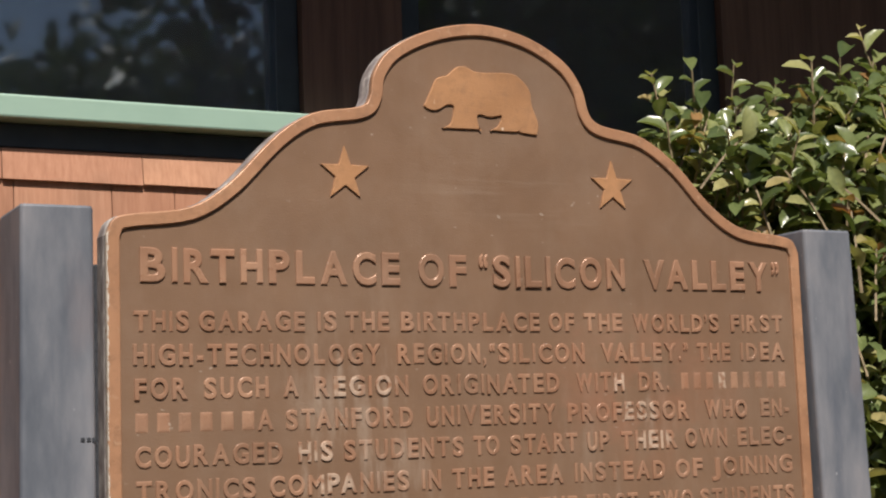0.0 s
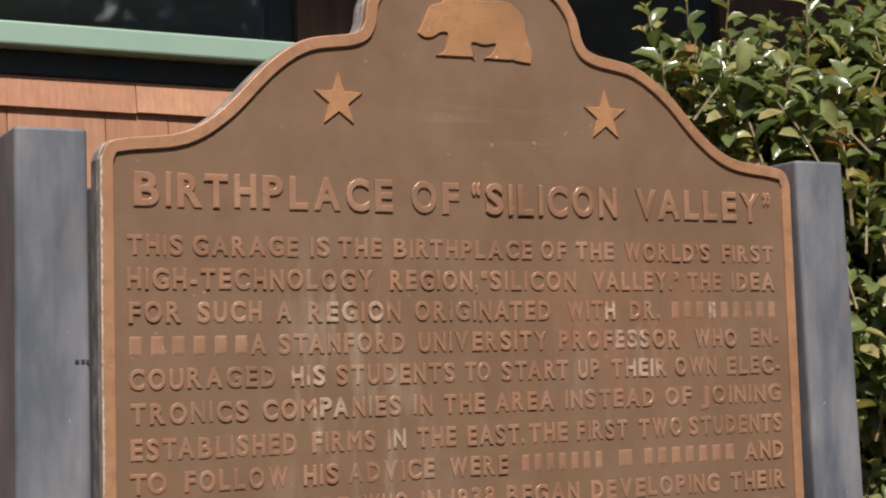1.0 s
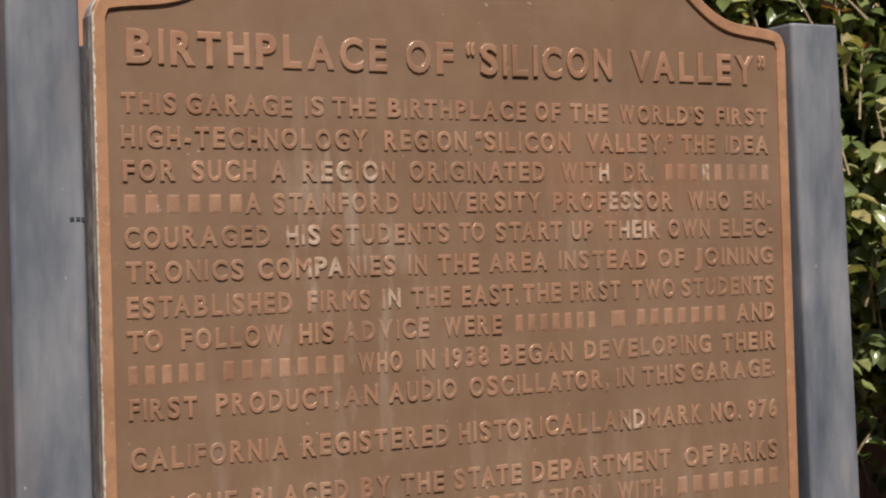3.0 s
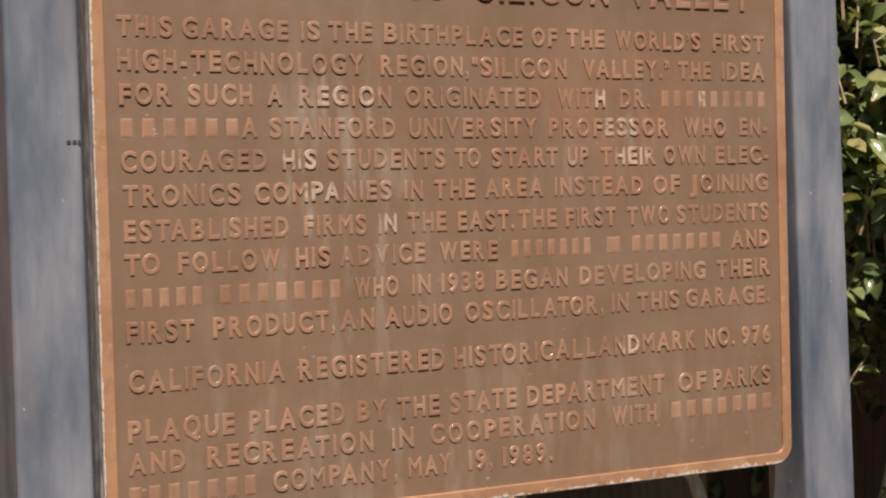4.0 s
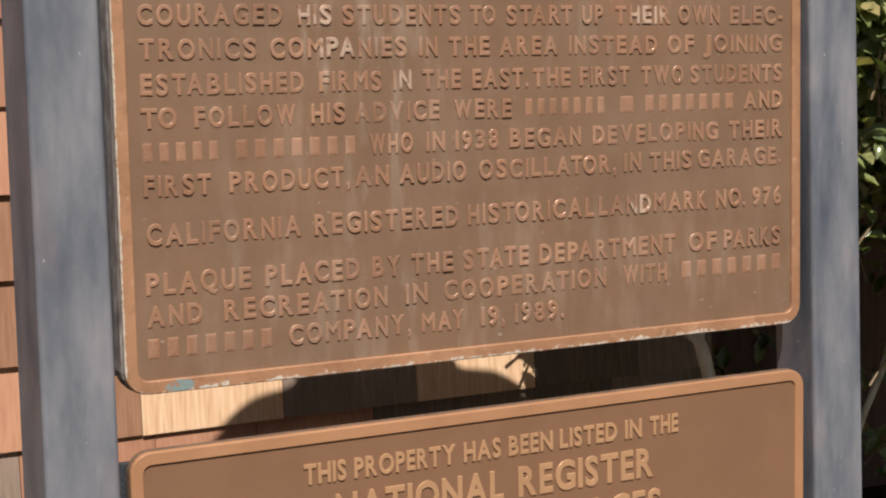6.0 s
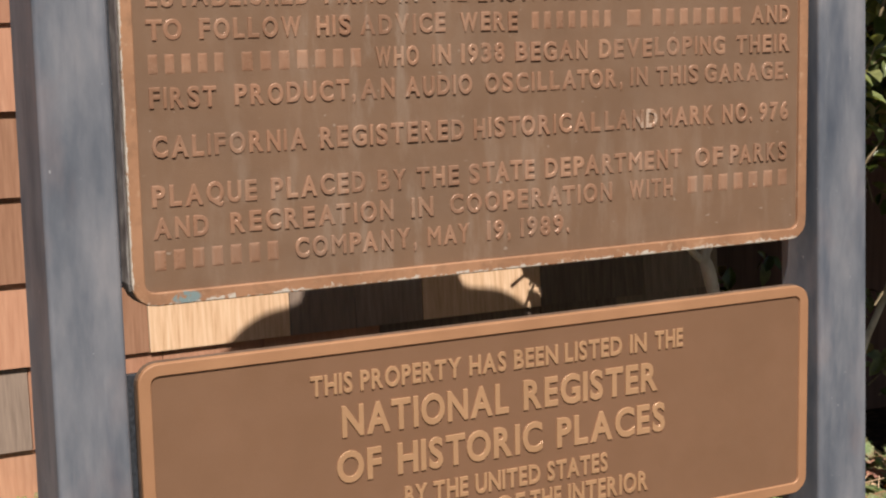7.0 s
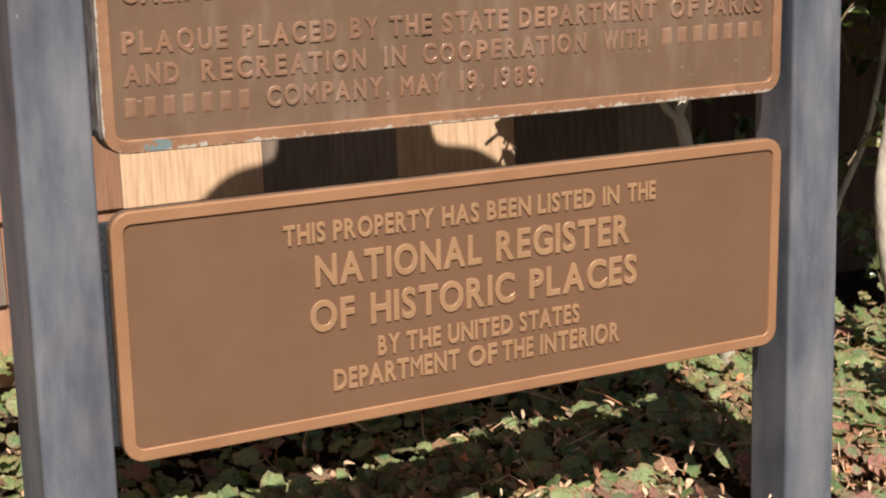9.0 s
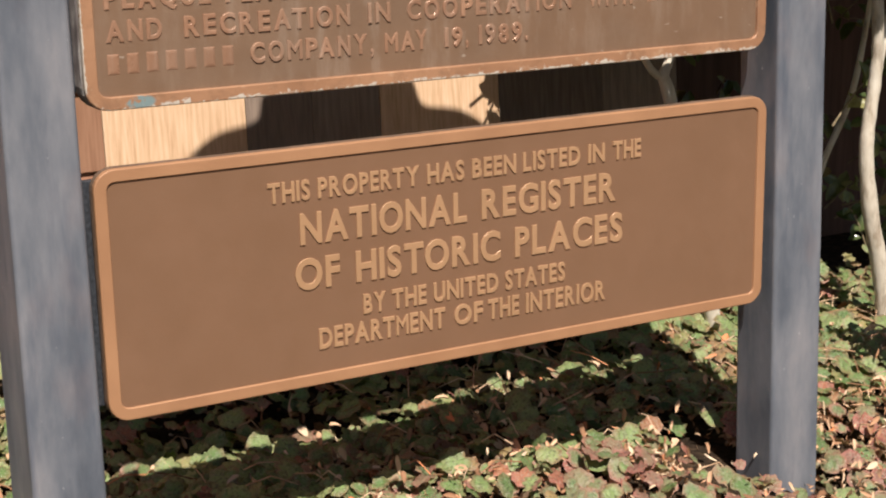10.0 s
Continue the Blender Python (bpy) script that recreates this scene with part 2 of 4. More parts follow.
rm = Mat("dim_room_plaster", 0.9)
rm.color(rm.ramp(rm.noise(3.0), (0.3, (0.30, 0.28, 0.26)), (0.7, (0.40, 0.37, 0.34))))
room_mat = rm.m

cf = Mat("roof_boards", 0.8)
cf.color(cf.ramp(cf.noise(30.0, 4.0, 0.6, (0.05, 1, 1)), (0.3, (0.09, 0.05, 0.035)), (0.7, (0.14, 0.08, 0.055))))
roof_mat = cf.m

so = Mat("dark_soil_and_litter", 0.95, 0.0, 0.1)
so.color(so.ramp(so.noise(35.0, 7.0, 0.65), (0.32, (0.018, 0.013, 0.009)), (0.5, (0.045, 0.030, 0.020)), (0.66, (0.11, 0.07, 0.042))))
so.bump(so.noise(60.0, 6.0), 0.9, 0.02)
soil = so.m


def leaf_material(name, stops, rough, spec=0.5, sheen=0.25, blot=(0.03, 0.045, 0.015), amount=0.4, margin=None):
    k = Mat(name, rough, 0.0, spec)
    tint = k.ramp(k.island(), *stops)
    tint = k.mix(k.ramp(k.noise(45.0, 4.0), (0.45, 0.0), (0.7, amount)), tint, blot, "MIX")
    if margin:
        at_edge = k.node("ShaderNodeAttribute")
        at_edge.attribute_name = "edge"
        at_vein = k.node("ShaderNodeAttribute")
        at_vein.attribute_name = "spoke"
        vein = k.math("MULTIPLY", k.ramp(at_vein.outputs["Fac"], (0.72, 0.0), (1.0, 0.55)), k.ramp(at_edge.outputs["Fac"], (0.3, 1.0), (1.0, 0.2)))
        tint = k.mix(vein, tint, (0.34, 0.40, 0.24))
        reach = k.math("MULTIPLY", k.ramp(at_edge.outputs["Fac"], (0.45, 0.0), (1.0, 0.9)), k.ramp(k.noise(9.0, 3.0), (0.38, 0.1), (0.58, 1.0)))
        tint = k.mix(reach, tint, margin)
        fleck = k.ramp(k.noise(330.0, 3.0, 0.6), (0.50, 0.0), (0.64, 0.5))
        tint = k.mix(fleck, tint, (0.40, 0.36, 0.27))
        pit = k.ramp(k.noise(210.0, 3.0, 0.6), (0.54, 0.0), (0.68, 0.7))
        tint = k.mix(pit, tint, (0.07, 0.06, 0.035))
    k.color(tint)
    k.bump(k.noise(160.0 if margin else 120.0, 3.0), 0.9 if margin else 0.2, 0.005 if margin else 0.002)
    through_leaf = k.node("ShaderNodeBsdfTranslucent")
    k.link(k.mix(1.0, tint, (1.0, 1.0, 0.5), "MULTIPLY"), through_leaf.inputs["Color"])
    both = k.node("ShaderNodeMixShader", Fac=sheen)
    both.inputs[0].default_value = sheen
    k.link(k.b.outputs[0], both.inputs[1])
    k.link(through_leaf.outputs[0], both.inputs[2])
    k.link(both.outputs[0], k.t.nodes["Material Output"].inputs["Surface"])
    return k.m


shrub_leaf = leaf_material("glossy_evergreen_leaf", ((0.0, (0.085, 0.12, 0.045)), (0.38, (0.17, 0.215, 0.08)), (0.76, (0.31, 0.345, 0.14)), (0.96, (0.46, 0.42, 0.19)), (1.0, (0.34, 0.15, 0.06))), 0.24, 0.85, 0.34)
cover_leaf = leaf_material("ground_cover_leaf", ((0.0, (0.10, 0.19, 0.055)), (0.40, (0.21, 0.335, 0.11)), (0.78, (0.36, 0.45, 0.18)), (0.90, (0.40, 0.36, 0.13)), (1.0, (0.44, 0.20, 0.11))), 0.32, 0.5, 0.25, (0.12, 0.12, 0.05), 0.4, (0.32, 0.17, 0.10))
red_leaf = leaf_material("reddened_cover_leaf", ((0.0, (0.16, 0.25, 0.10)), (0.40, (0.24, 0.30, 0.13)), (0.60, (0.35, 0.23, 0.15)), (0.80, (0.34, 0.135, 0.11)), (1.0, (0.52, 0.20, 0.10))), 0.34, 0.5, 0.25, (0.30, 0.11, 0.09), 0.6, (0.46, 0.165, 0.135))
tree_leaf = leaf_material("tree_foliage", ((0.0, (0.03, 0.055, 0.02)), (1.0, (0.09, 0.13, 0.045))), 0.5, 0.3)
dl = Mat("dry_fallen_leaf", 0.8, 0.0, 0.2)
dl.color(dl.ramp(dl.island(), (0.0, (0.22, 0.11, 0.06)), (0.3, (0.46, 0.25, 0.14)), (0.65, (0.66, 0.45, 0.29)), (0.88, (0.70, 0.54, 0.38)), (1.0, (0.66, 0.24, 0.10))))
dry_leaf = dl.m
bk = Mat("pale_smooth_bark", 0.8, 0.0, 0.2)
bk.color(bk.ramp(bk.noise(40.0, 6.0, 0.6, (1, 1, 0.35)), (0.30, (0.34, 0.27, 0.20)), (0.46, (0.60, 0.53, 0.43)), (0.7, (0.72, 0.66, 0.56))))
bk.bump(bk.noise(90.0, 5.0, 0.6, (1, 1, 0.5)), 0.5, 0.004)
bark = bk.m
tb = Mat("green_brown_twig", 0.7)
tb.color(tb.ramp(tb.noise(60.0, 4.0), (0.3, (0.15, 0.115, 0.06)), (0.7, (0.33, 0.25, 0.15))))
twig_mat = tb.m
db = Mat("dark_tree_bark", 0.9)
db.color(db.ramp(db.noise(25.0, 6.0, 0.6, (1, 1, 0.2)), (0.3, (0.05, 0.035, 0.025)), (0.7, (0.14, 0.10, 0.07))))
tree_bark = db.m


# ---- builders ----
def finish(bm, name, mat, smooth=False):
    bmesh.ops.recalc_face_normals(bm, faces=bm.faces)
    data = bpy.data.meshes.new(name)
    bm.to_mesh(data)
    bm.free()
    data.materials.append(mat)
    if smooth:
        for p in data.polygons:
            p.use_smooth = True
    return data


def part(name, bm, mat, parent, label="", smooth=False):
    ob = new(name, finish(bm, name, mat, smooth))
    ob.parent = parent
    if label:
        tagged(ob, label)
    return ob


def thing(name, label, category, at=(0, 0, 0), group="", kind=""):
    ob = new(name)
    ob.location = at
    bpy.context.view_layer.update()
    return tagged(ob, label, category, group, kind)


def box(lo, hi, bevel=0.0, bm=None, segments=2):
    own = bm if bm is not None else bmesh.new()
    fresh = bmesh.new()
    bmesh.ops.create_cube(fresh, size=1.0)
    size = [b - a for a, b in zip(lo, hi)]
    mid = [(a + b) / 2 for a, b in zip(lo, hi)]
    bmesh.ops.transform(fresh, matrix=Matrix.LocRotScale(mid, None, size), verts=fresh.verts)
    if bevel:
        bmesh.ops.bevel(fresh, geom=fresh.edges[:], offset=bevel, segments=segments, affect="EDGES", profile=0.5)
    tmp = bpy.data.meshes.new("tmp")
    fresh.to_mesh(tmp)
    fresh.free()
    own.from_mesh(tmp)
    bpy.data.meshes.remove(tmp)
    return own


def smooth_line(points, steps=6, closed=False):
    """A Catmull-Rom line through 2D or 3D points."""
    p = [Vector((*q, 0.0)) if len(q) == 2 else Vector(q) for q in points]
    n = len(p)
    out = []
    for i in range(n if closed else n - 1):
        if closed:
            a, b, c, d = p[i - 1], p[i], p[(i + 1) % n], p[(i + 2) % n]
        else:
            a, b, c, d = p[max(i - 1, 0)], p[i], p[i + 1], p[min(i + 2, n - 1)]
        for s in range(steps):
            t = s / steps
            out.append(0.5 * (2 * b + (c - a) * t + (2 * a - 5 * b + 4 * c - d) * t * t + (3 * b - 3 * c + d - a) * t ** 3))
    if not closed:
        out.append(p[-1])
    return out


def inset(loop, d):
    """The closed 2D loop (counter-clockwise) drawn in by d."""
    n = len(loop)
    out = []
    for i in range(n):
        e1 = (loop[i] - loop[i - 1]).normalized()
        e2 = (loop[(i + 1) % n] - loop[i]).normalized()
        n1, n2 = Vector((-e1.y, e1.x, 0)), Vector((-e2.y, e2.x, 0))
        m = (n1 + n2)
        m = m / max(m.dot(n1), 0.4) if m.length > 1e-6 else n1
        out.append(loop[i] + m * d)
    return out


def rings(bm, loops, cap_first=False, cap_last=False, close=False):
    """Skins rows of points (closed loops) with quads."""
    rows = [[bm.verts.new(q) for q in lp] for lp in loops]
    pairs = list(zip(rows, rows[1:])) + ([(rows[-1], rows[0])] if close else [])
    for a, b in pairs:
        n = len(a)
        for i in range(n):
            bm.faces.new((a[i], a[(i + 1) % n], b[(i + 1) % n], b[i]))
    if cap_first:
        bm.faces.new(rows[0][::-1])
    if cap_last:
        bm.faces.new(rows[-1])
    return rows


def in_plane(loop, y):
    return [Vector((q.x, y, q.y)) for q in loop]


def rounded_rect(x0, z0, x1, z1, r, steps=6):
    out = []
    for cx, cz, a0 in ((x1 - r, z1 - r, 0), (x0 + r, z1 - r, 90), (x0 + r, z0 + r, 180), (x1 - r, z0 + r, 270)):
        for s in range(steps + 1):
            a = radians(a0 + 90 * s / steps)
            out.append(Vector((cx + r * math.cos(a), cz + r * math.sin(a), 0)))
    return out


def fill(bm, verts):
    """Closes an outline, which may be hollow in places, with triangles."""
    for tri in tessellate_polygon([[v.co for v in verts]]):
        bm.faces.new([verts[i] for i in tri])


def casting(parent, loop, label, rim, y_rim, y_face, thick, rim_mat, face_mat, name="plaque", side=None):
    """A cast plaque: field, raised rounded rim, and the body with its edge."""
    field = bmesh.new()
    inner = inset(loop, rim * 0.8)
    fill(field, [field.verts.new(q) for q in in_plane(inner, y_face)])
    plaque = part(name, field, face_mat, parent, label)
    bm = bmesh.new()
    prof = ((0.0, y_face + 0.006), (0.0, y_rim + 0.0016), (0.05, y_rim + 0.0004), (0.10, y_rim), (0.90, y_rim - 0.0002), (0.96, y_rim + 0.0006), (1.0, y_face + 0.001))
    rings(bm, [in_plane(inset(loop, rim * a) if a else loop, y) for a, y in prof])
    part("rim", bm, rim_mat, plaque, "raised rubbed bronze rim")
    bm = bmesh.new()
    back = inset(loop, -0.001)
    rings(bm, [in_plane(loop, y_face + 0.005), in_plane(back, y_face + 0.009), in_plane(back, y_face + thick)], cap_last=True)
    part("casting_edge", bm, side or side_metal, plaque, "dark weathered casting edge")
    return plaque


TEXT = bpy.data.curves.new("lettering", "FONT")
TEXT_OB = new("lettering_source", TEXT)


# widths of the cast capitals against each other
WIDTH = dict(zip("ABCDEFGHIJKLMNOPQRSTUVWXYZ", (52, 45, 46, 46, 37, 35, 49, 41, 10, 33, 44, 36, 50, 43, 51, 40, 52, 45, 39, 44, 42, 51, 66, 48, 48, 42)))
WIDTH.update({c: 37 for c in "023456789"})
WIDTH.update({"1": 13, ".": 10, ",": 10, "-": 20, "“": 19, "”": 19, "’": 8})
TIGHT = {"AV", "VA", "AT", "TA", "AW", "WA", "AY", "YA", "LT", "LY", "TO", "FA", "PA", "RT", "RY", "TT"}


def shape_of(text, spacing, fat, bevel):
    """Points and faces of text in the built-in font, 1 unit to the em."""
    TEXT.body, TEXT.size, TEXT.space_character, TEXT.offset = text, 1.0, spacing, fat
    TEXT.extrude, TEXT.bevel_depth, TEXT.bevel_resolution, TEXT.resolution_u = 0.02, bevel, 2, 4
    bpy.context.view_layer.update()
    data = bpy.data.meshes.new_from_object(TEXT_OB.evaluated_get(bpy.context.evaluated_depsgraph_get()))
    co = np.empty(len(data.vertices) * 3, np.float32)
    data.vertices.foreach_get("co", co)
    faces = [tuple(p.vertices) for p in data.polygons]
    bpy.data.meshes.remove(data)
    return co.reshape(-1, 3), faces


@functools.lru_cache(maxsize=None)
def glyph(ch, fat, bevel):
    return shape_of(ch, 1.0, fat, bevel)


def letters_of(text, cast, fat, bevel):
    """The letters of a word side by side, each with its left edge and width, and the word's whole width."""
    row, at = [], 0.0
    for before, ch in zip(" " + text, text):
        co, faces = glyph(ch, *((0.0, min(bevel, 0.026)) if ch == "M" else (fat, bevel)))
        if before != " ":
            at += (3.0 if cast else 4.0) if before + ch in TIGHT else 11.0 if cast else 9.0
        wide = WIDTH[ch] if cast else 100.0 * float(co[:, 0].max() - co[:, 0].min())
        row.append((co, faces, at, wide))
        at += wide
    return row, at


def letter_mesh(co, faces, mat, x0, x1, z, cap, y_base, lift, foot, head):
    """A raised letter between x0 and x1, standing on z; foot and head of a capital are cap apart."""
    left, right = co[:, 0].min(), co[:, 0].max()
    out = np.empty_like(co)
    out[:, 0] = x0 + (co[:, 0] - left) / (right - left) * (x1 - x0)
    out[:, 2] = z + (co[:, 1] - foot) / (head - foot) * cap
    front, back = co[:, 2].max(), co[:, 2].min()
    out[:, 1] = y_base - lift * (co[:, 2] - back) / (front - back)
    data = bpy.data.meshes.new("letter")
    data.from_pydata(out.tolist(), [], faces)
    data.materials.append(mat)
    return data


def bars(parent, count, mat, x0, x1, z, cap, y_base, lift):
    """A row of plain raised bars with worn, rounded shoulders that stands for a word."""
    pitch = (x1 - x0) / (count - 0.34)
    for i in range(count):
        bm, a = bmesh.new(), x0 + pitch * i
        b = a + pitch * 0.66
        layers = []
        for e, up in ((0.0, 0.0), (0.0008, 0.55), (0.0022, 0.85), (0.0045, 1.0)):
            e = min(e, pitch * 0.28)
            layers.append([Vector((u, y_base - lift * up, v)) for u, v in ((a + e, z + e), (b - e, z + e), (b - e, z + cap - e), (a + e, z + cap - e))])
        rings(bm, layers, True, True)
        part("bar", bm, mat, parent)


def lines_of_text(parent, lines, mat, y_base, lift, fat, bevel, cast):
    wear = random.Random(3)
    upright = glyph("H", fat, bevel)[0]
    foot, head = float(upright[:, 1].min()), float(upright[:, 1].max())
    for text, z, cap, spans in lines:
        for w, (x0, x1) in zip(text.split(" "), spans):
            high = lift * wear.uniform(0.85, 1.15) if cast else lift
            if w[0] == "=":
                bars(parent, len(w), mat, x0, x1, z, cap, y_base, high * 0.65)
                continue
            row, whole = letters_of(w, cast, fat, bevel)
            k = (x1 - x0) / whole
            for co, faces, at, wide in row:
                proud = high * wear.uniform(0.82, 1.18) if cast else high
                low = z + (wear.uniform(-0.0006, 0.0006) if cast else 0.0)
                new("letter", letter_mesh(co, faces, mat, x0 + at * k, x0 + (at + wide) * k, low, cap, y_base, proud, foot, head)).parent = parent


def tube(bm, points, radii, sides=8):
    prev = Vector((0.3, 0.5, 0.8))
    loops = []
    for i, p in enumerate(points):
        d = (points[min(i + 1, len(points) - 1)] - points[max(i - 1, 0)]).normalized()
        u = d.cross(prev if abs(d.dot(prev)) < 0.95 else Vector((1, 0, 0))).normalized()
        v = d.cross(u)
        loops.append([p + radii[i] * (u * math.cos(2 * math.pi * s / sides) + v * math.sin(2 * math.pi * s / sides)) for s in range(sides)])
    rings(bm, loops, True, True)


def limb(bm, points, r0, r1, steps=6, sides=8, rough=0.0):
    line = smooth_line(points, steps)
    n = len(line) - 1
    radii = [(r0 + (r1 - r0) * i / n) * (1 + rough * (random.random() - 0.5)) for i in range(n + 1)]
    tube(bm, line, radii, sides)
    return line


# ---- setting: ground ----
WALL_Y = 0.86


def ground_height(x, y):
    far = min(max((2.5 - math.hypot(x, y)) / 1.8, 0.0), 1.0)
    up = min(max((y + 0.06) / 0.18, 0.0), 1.0)
    down = min(max((y - 0.2) / 0.3, 0.0), 1.0)
    slope = 0.075 + 0.07 * up * up * (3 - 2 * up) - (0.05 - 0.045 * min(max(x / 0.4, 0.0), 1.0)) * down
    bank = min(max((y - 0.48) / 0.38, 0.0), 1.0) ** 2 * (0.21 - 0.17 * min(max((x + 0.1) / 0.8, 0.0), 1.0))
    return (slope + bank) * far + far * 0.022 * noise.noise((x * 2.3, y * 2.3, 0))


bm = bmesh.new()
xs = [-300, -60, -12, -5, -2.5] + [-1.5 + 0.1 * i for i in range(41)] + [3.5, 6, 14, 60, 300]
ys = [-300, -60, -14, -6, -3, -1.5] + [-0.8 + 0.1 * i for i in range(18)] + [1.5, 6, 60, 300]
grid = [[bm.verts.new((x, y, ground_height(x, y))) for x in xs] for y in ys]
for j in range(len(ys) - 1):
    for i in range(len(xs) - 1):
        bm.faces.new((grid[j][i], grid[j][i + 1], grid[j + 1][i + 1], grid[j + 1][i]))
ground = new("ground", finish(bm, "ground", soil, True))
tagged(ground, "dark garden soil with bits of dry litter", "ground", kind="structure")

# ---- setting: the house wall with its windows ----
SILL_TOP, SILL_LOW = 1.8766, 1.837
WIN_TOP = 2.62


def structure(name, bm, mat, label, category):
    return tagged(new(name, finish(bm, name, mat)), label, category, kind="structure")


COURSE, FIRST = 0.144, 0.2985
ADDED_RECESS_X, ADDED_RECESS_TOP = 0.99, FIRST + COURSE * 5
bm = box((-2.6, WALL_Y + 0.012, -0.3), (ADDED_RECESS_X, WALL_Y + 0.14, SILL_LOW))
box((ADDED_RECESS_X, WALL_Y + 0.012, ADDED_RECESS_TOP), (3.4, WALL_Y + 0.14, SILL_LOW), bm=bm)
wall_low = structure("wall_south", bm, brown_board, "shingled house wall of warm cedar below the window sill", "wall")
# unseen recess under the house, added so the background behind the shrub stays dark
bm = box((ADDED_RECESS_X - 0.1, 1.62, -0.3), (3.4, 1.70, ADDED_RECESS_TOP + 0.1))
structure("recess_back_wall", bm, brown_board, "dark brown boards at the back of an added recess that keeps the background dark", "wall")
bm = box((ADDED_RECESS_X - 0.1, WALL_Y + 0.143, -0.3), (ADDED_RECESS_X - 0.002, 1.617, ADDED_RECESS_TOP + 0.1))
structure("recess_side_wall", bm, brown_board, "dark brown boarded side of an added recess that keeps the background dark", "wall")
bm = box((ADDED_RECESS_X, WALL_Y + 0.143, ADDED_RECESS_TOP + 0.003), (3.4, 1.617, ADDED_RECESS_TOP + 0.1))
structure("recess_ceiling", bm, brown_board, "dark brown boards over an added recess that keeps the background dark", "ceiling")
bm = box((0.095, WALL_Y - 0.004, SILL_TOP + 0.003), (0.299, WALL_Y + 0.14, WIN_TOP))
pier = structure("wall_pier", bm, brown_board, "dark brown boarded pier between two windows", "wall")
bm = box((1.05, WALL_Y - 0.004, SILL_TOP + 0.003), (3.4, WALL_Y + 0.14, WIN_TOP))
structure("wall_right", bm, brown_board, "dark brown boarded wall beside the window", "wall")
bm = box((-2.6, WALL_Y - 0.004, WIN_TOP + 0.003), (3.4, WALL_Y + 0.14, 3.4))
structure("wall_header", bm, brown_board, "dark brown boards above the windows", "wall")
bm = box((-2.6, WALL_Y - 0.004, SILL_TOP + 0.003), (-1.6, WALL_Y + 0.14, WIN_TOP))
structure("wall_left", bm, brown_board, "dark brown boarded wall at the window's end", "wall")
bm = box((-1.68, WALL_Y - 0.046, SILL_LOW), (0.297, WALL_Y + 0.14, SILL_TOP), 0.004)
structure("window_sill", bm, green_paint, "pale green painted wooden window sill", "sill")

# near-black strip that paints in the deep shade below the sill
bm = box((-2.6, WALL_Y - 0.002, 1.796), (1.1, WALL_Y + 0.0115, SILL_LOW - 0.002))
structure("trim_below_sill", bm, frame_paint, "near-black strip standing for the shade under the window sill", "trim")
bm = box((0.299, WALL_Y - 0.020, SILL_LOW), (1.12, WALL_Y + 0.14, SILL_TOP), 0.004)
structure("window_sill_2", bm, frame_paint, "dark painted sill of the further window", "sill")
for name, x0, x1 in (("window_1", -1.6, 0.095), ("window_2", 0.299, 1.05)):
    win = thing(name, "dark window with blue painted frame reflecting trees", "window", ((x0 + x1) / 2, WALL_Y + 0.05, SILL_TOP), kind="structure")
    inv = win.matrix_world.inverted()
    w = 0.047
    z0, z1 = SILL_TOP + 0.003, WIN_TOP
    for lo, hi in (((x0, 0.015, z0), (x0 + w, 0.075, z1)), ((x1 - w, 0.015, z0), (x1, 0.075, z1)), ((x0 + w, 0.015, z0), (x1 - w, 0.075, z0 + 0.012)), ((x0 + w, 0.015, z1 - w), (x1 - w, 0.075, z1))):
        bm = box((lo[0], WALL_Y + lo[1], lo[2]), (hi[0], WALL_Y + hi[1], hi[2]), 0.003)
        bm.transform(inv)
        part("window_frame", bm, frame_paint, win)
    bm = box((x0 + w - 0.004, WALL_Y + 0.045, z0 + 0.008), (x1 - w + 0.004, WALL_Y + 0.049, z1 - w + 0.004))
    bm.transform(inv)
    pane = part("pane", bm, glass, win, "clear window pane")
    pane.visible_shadow = False

# room behind the panes
for nm, lo, hi in (("room_back_wall", (-2.6, 3.6, -0.3), (3.4, 3.7, 3.3)), ("room_floor", (-2.6, 1.0, 1.25), (3.4, 3.6, 1.31)), ("room_side_wall", (-2.7, 0.87, -0.3), (-2.6, 3.7, 3.4)), ("room_side_wall_2", (3.4, 0.87, -0.3), (3.5, 3.7, 3.4))):
    structure(nm, box(lo, hi), room_mat, "dim plastered room seen through glass", "wall")
structure("ceiling", box((-2.7, 1.0, 3.3), (3.5, 3.7, 3.4)), room_mat, "dim plaster ceiling", "ceiling")
# roof with its overhang
EAVE_Y = 0.16
bm = bmesh.new()
prof = [(EAVE_Y, 2.76), (EAVE_Y, 2.90), (4.2, 4.3), (4.2, 4.16)]
rings(bm, [[Vector((x, a, b)) for a, b in prof] for x in (-3.2, 4.0)], True, True)
structure("roof", bm, roof_mat, "brown boarded roof overhang", "roof")

# ---- the sign ----
sign = thing("memorial_sign", "two bronze plaques held between blue-grey steel posts in a garden bed", "sign")

half = [(0.506, 0.835), (0.506, 1.530), (0.497, 1.549), (0.474, 1.556), (0.405, 1.566), (0.355, 1.597), (0.300, 1.652), (0.245, 1.687), (0.180, 1.700), (0.161, 1.716), (0.151, 1.750), (0.125, 1.784), (0.070, 1.813), (0.0, 1.825)]
CX = 0.003
right_side = smooth_line(half[1:] + [(-half[-2][0], half[-2][1])], 5)[:-5]
corner = [Vector((0.506 - 0.028 + 0.028 * math.cos(radians(a)), 0.8255 + 0.028 + 0.028 * math.sin(radians(a)), 0)) for a in (-90, -72, -54, -36, -18, 0)]
right_half = corner + right_side


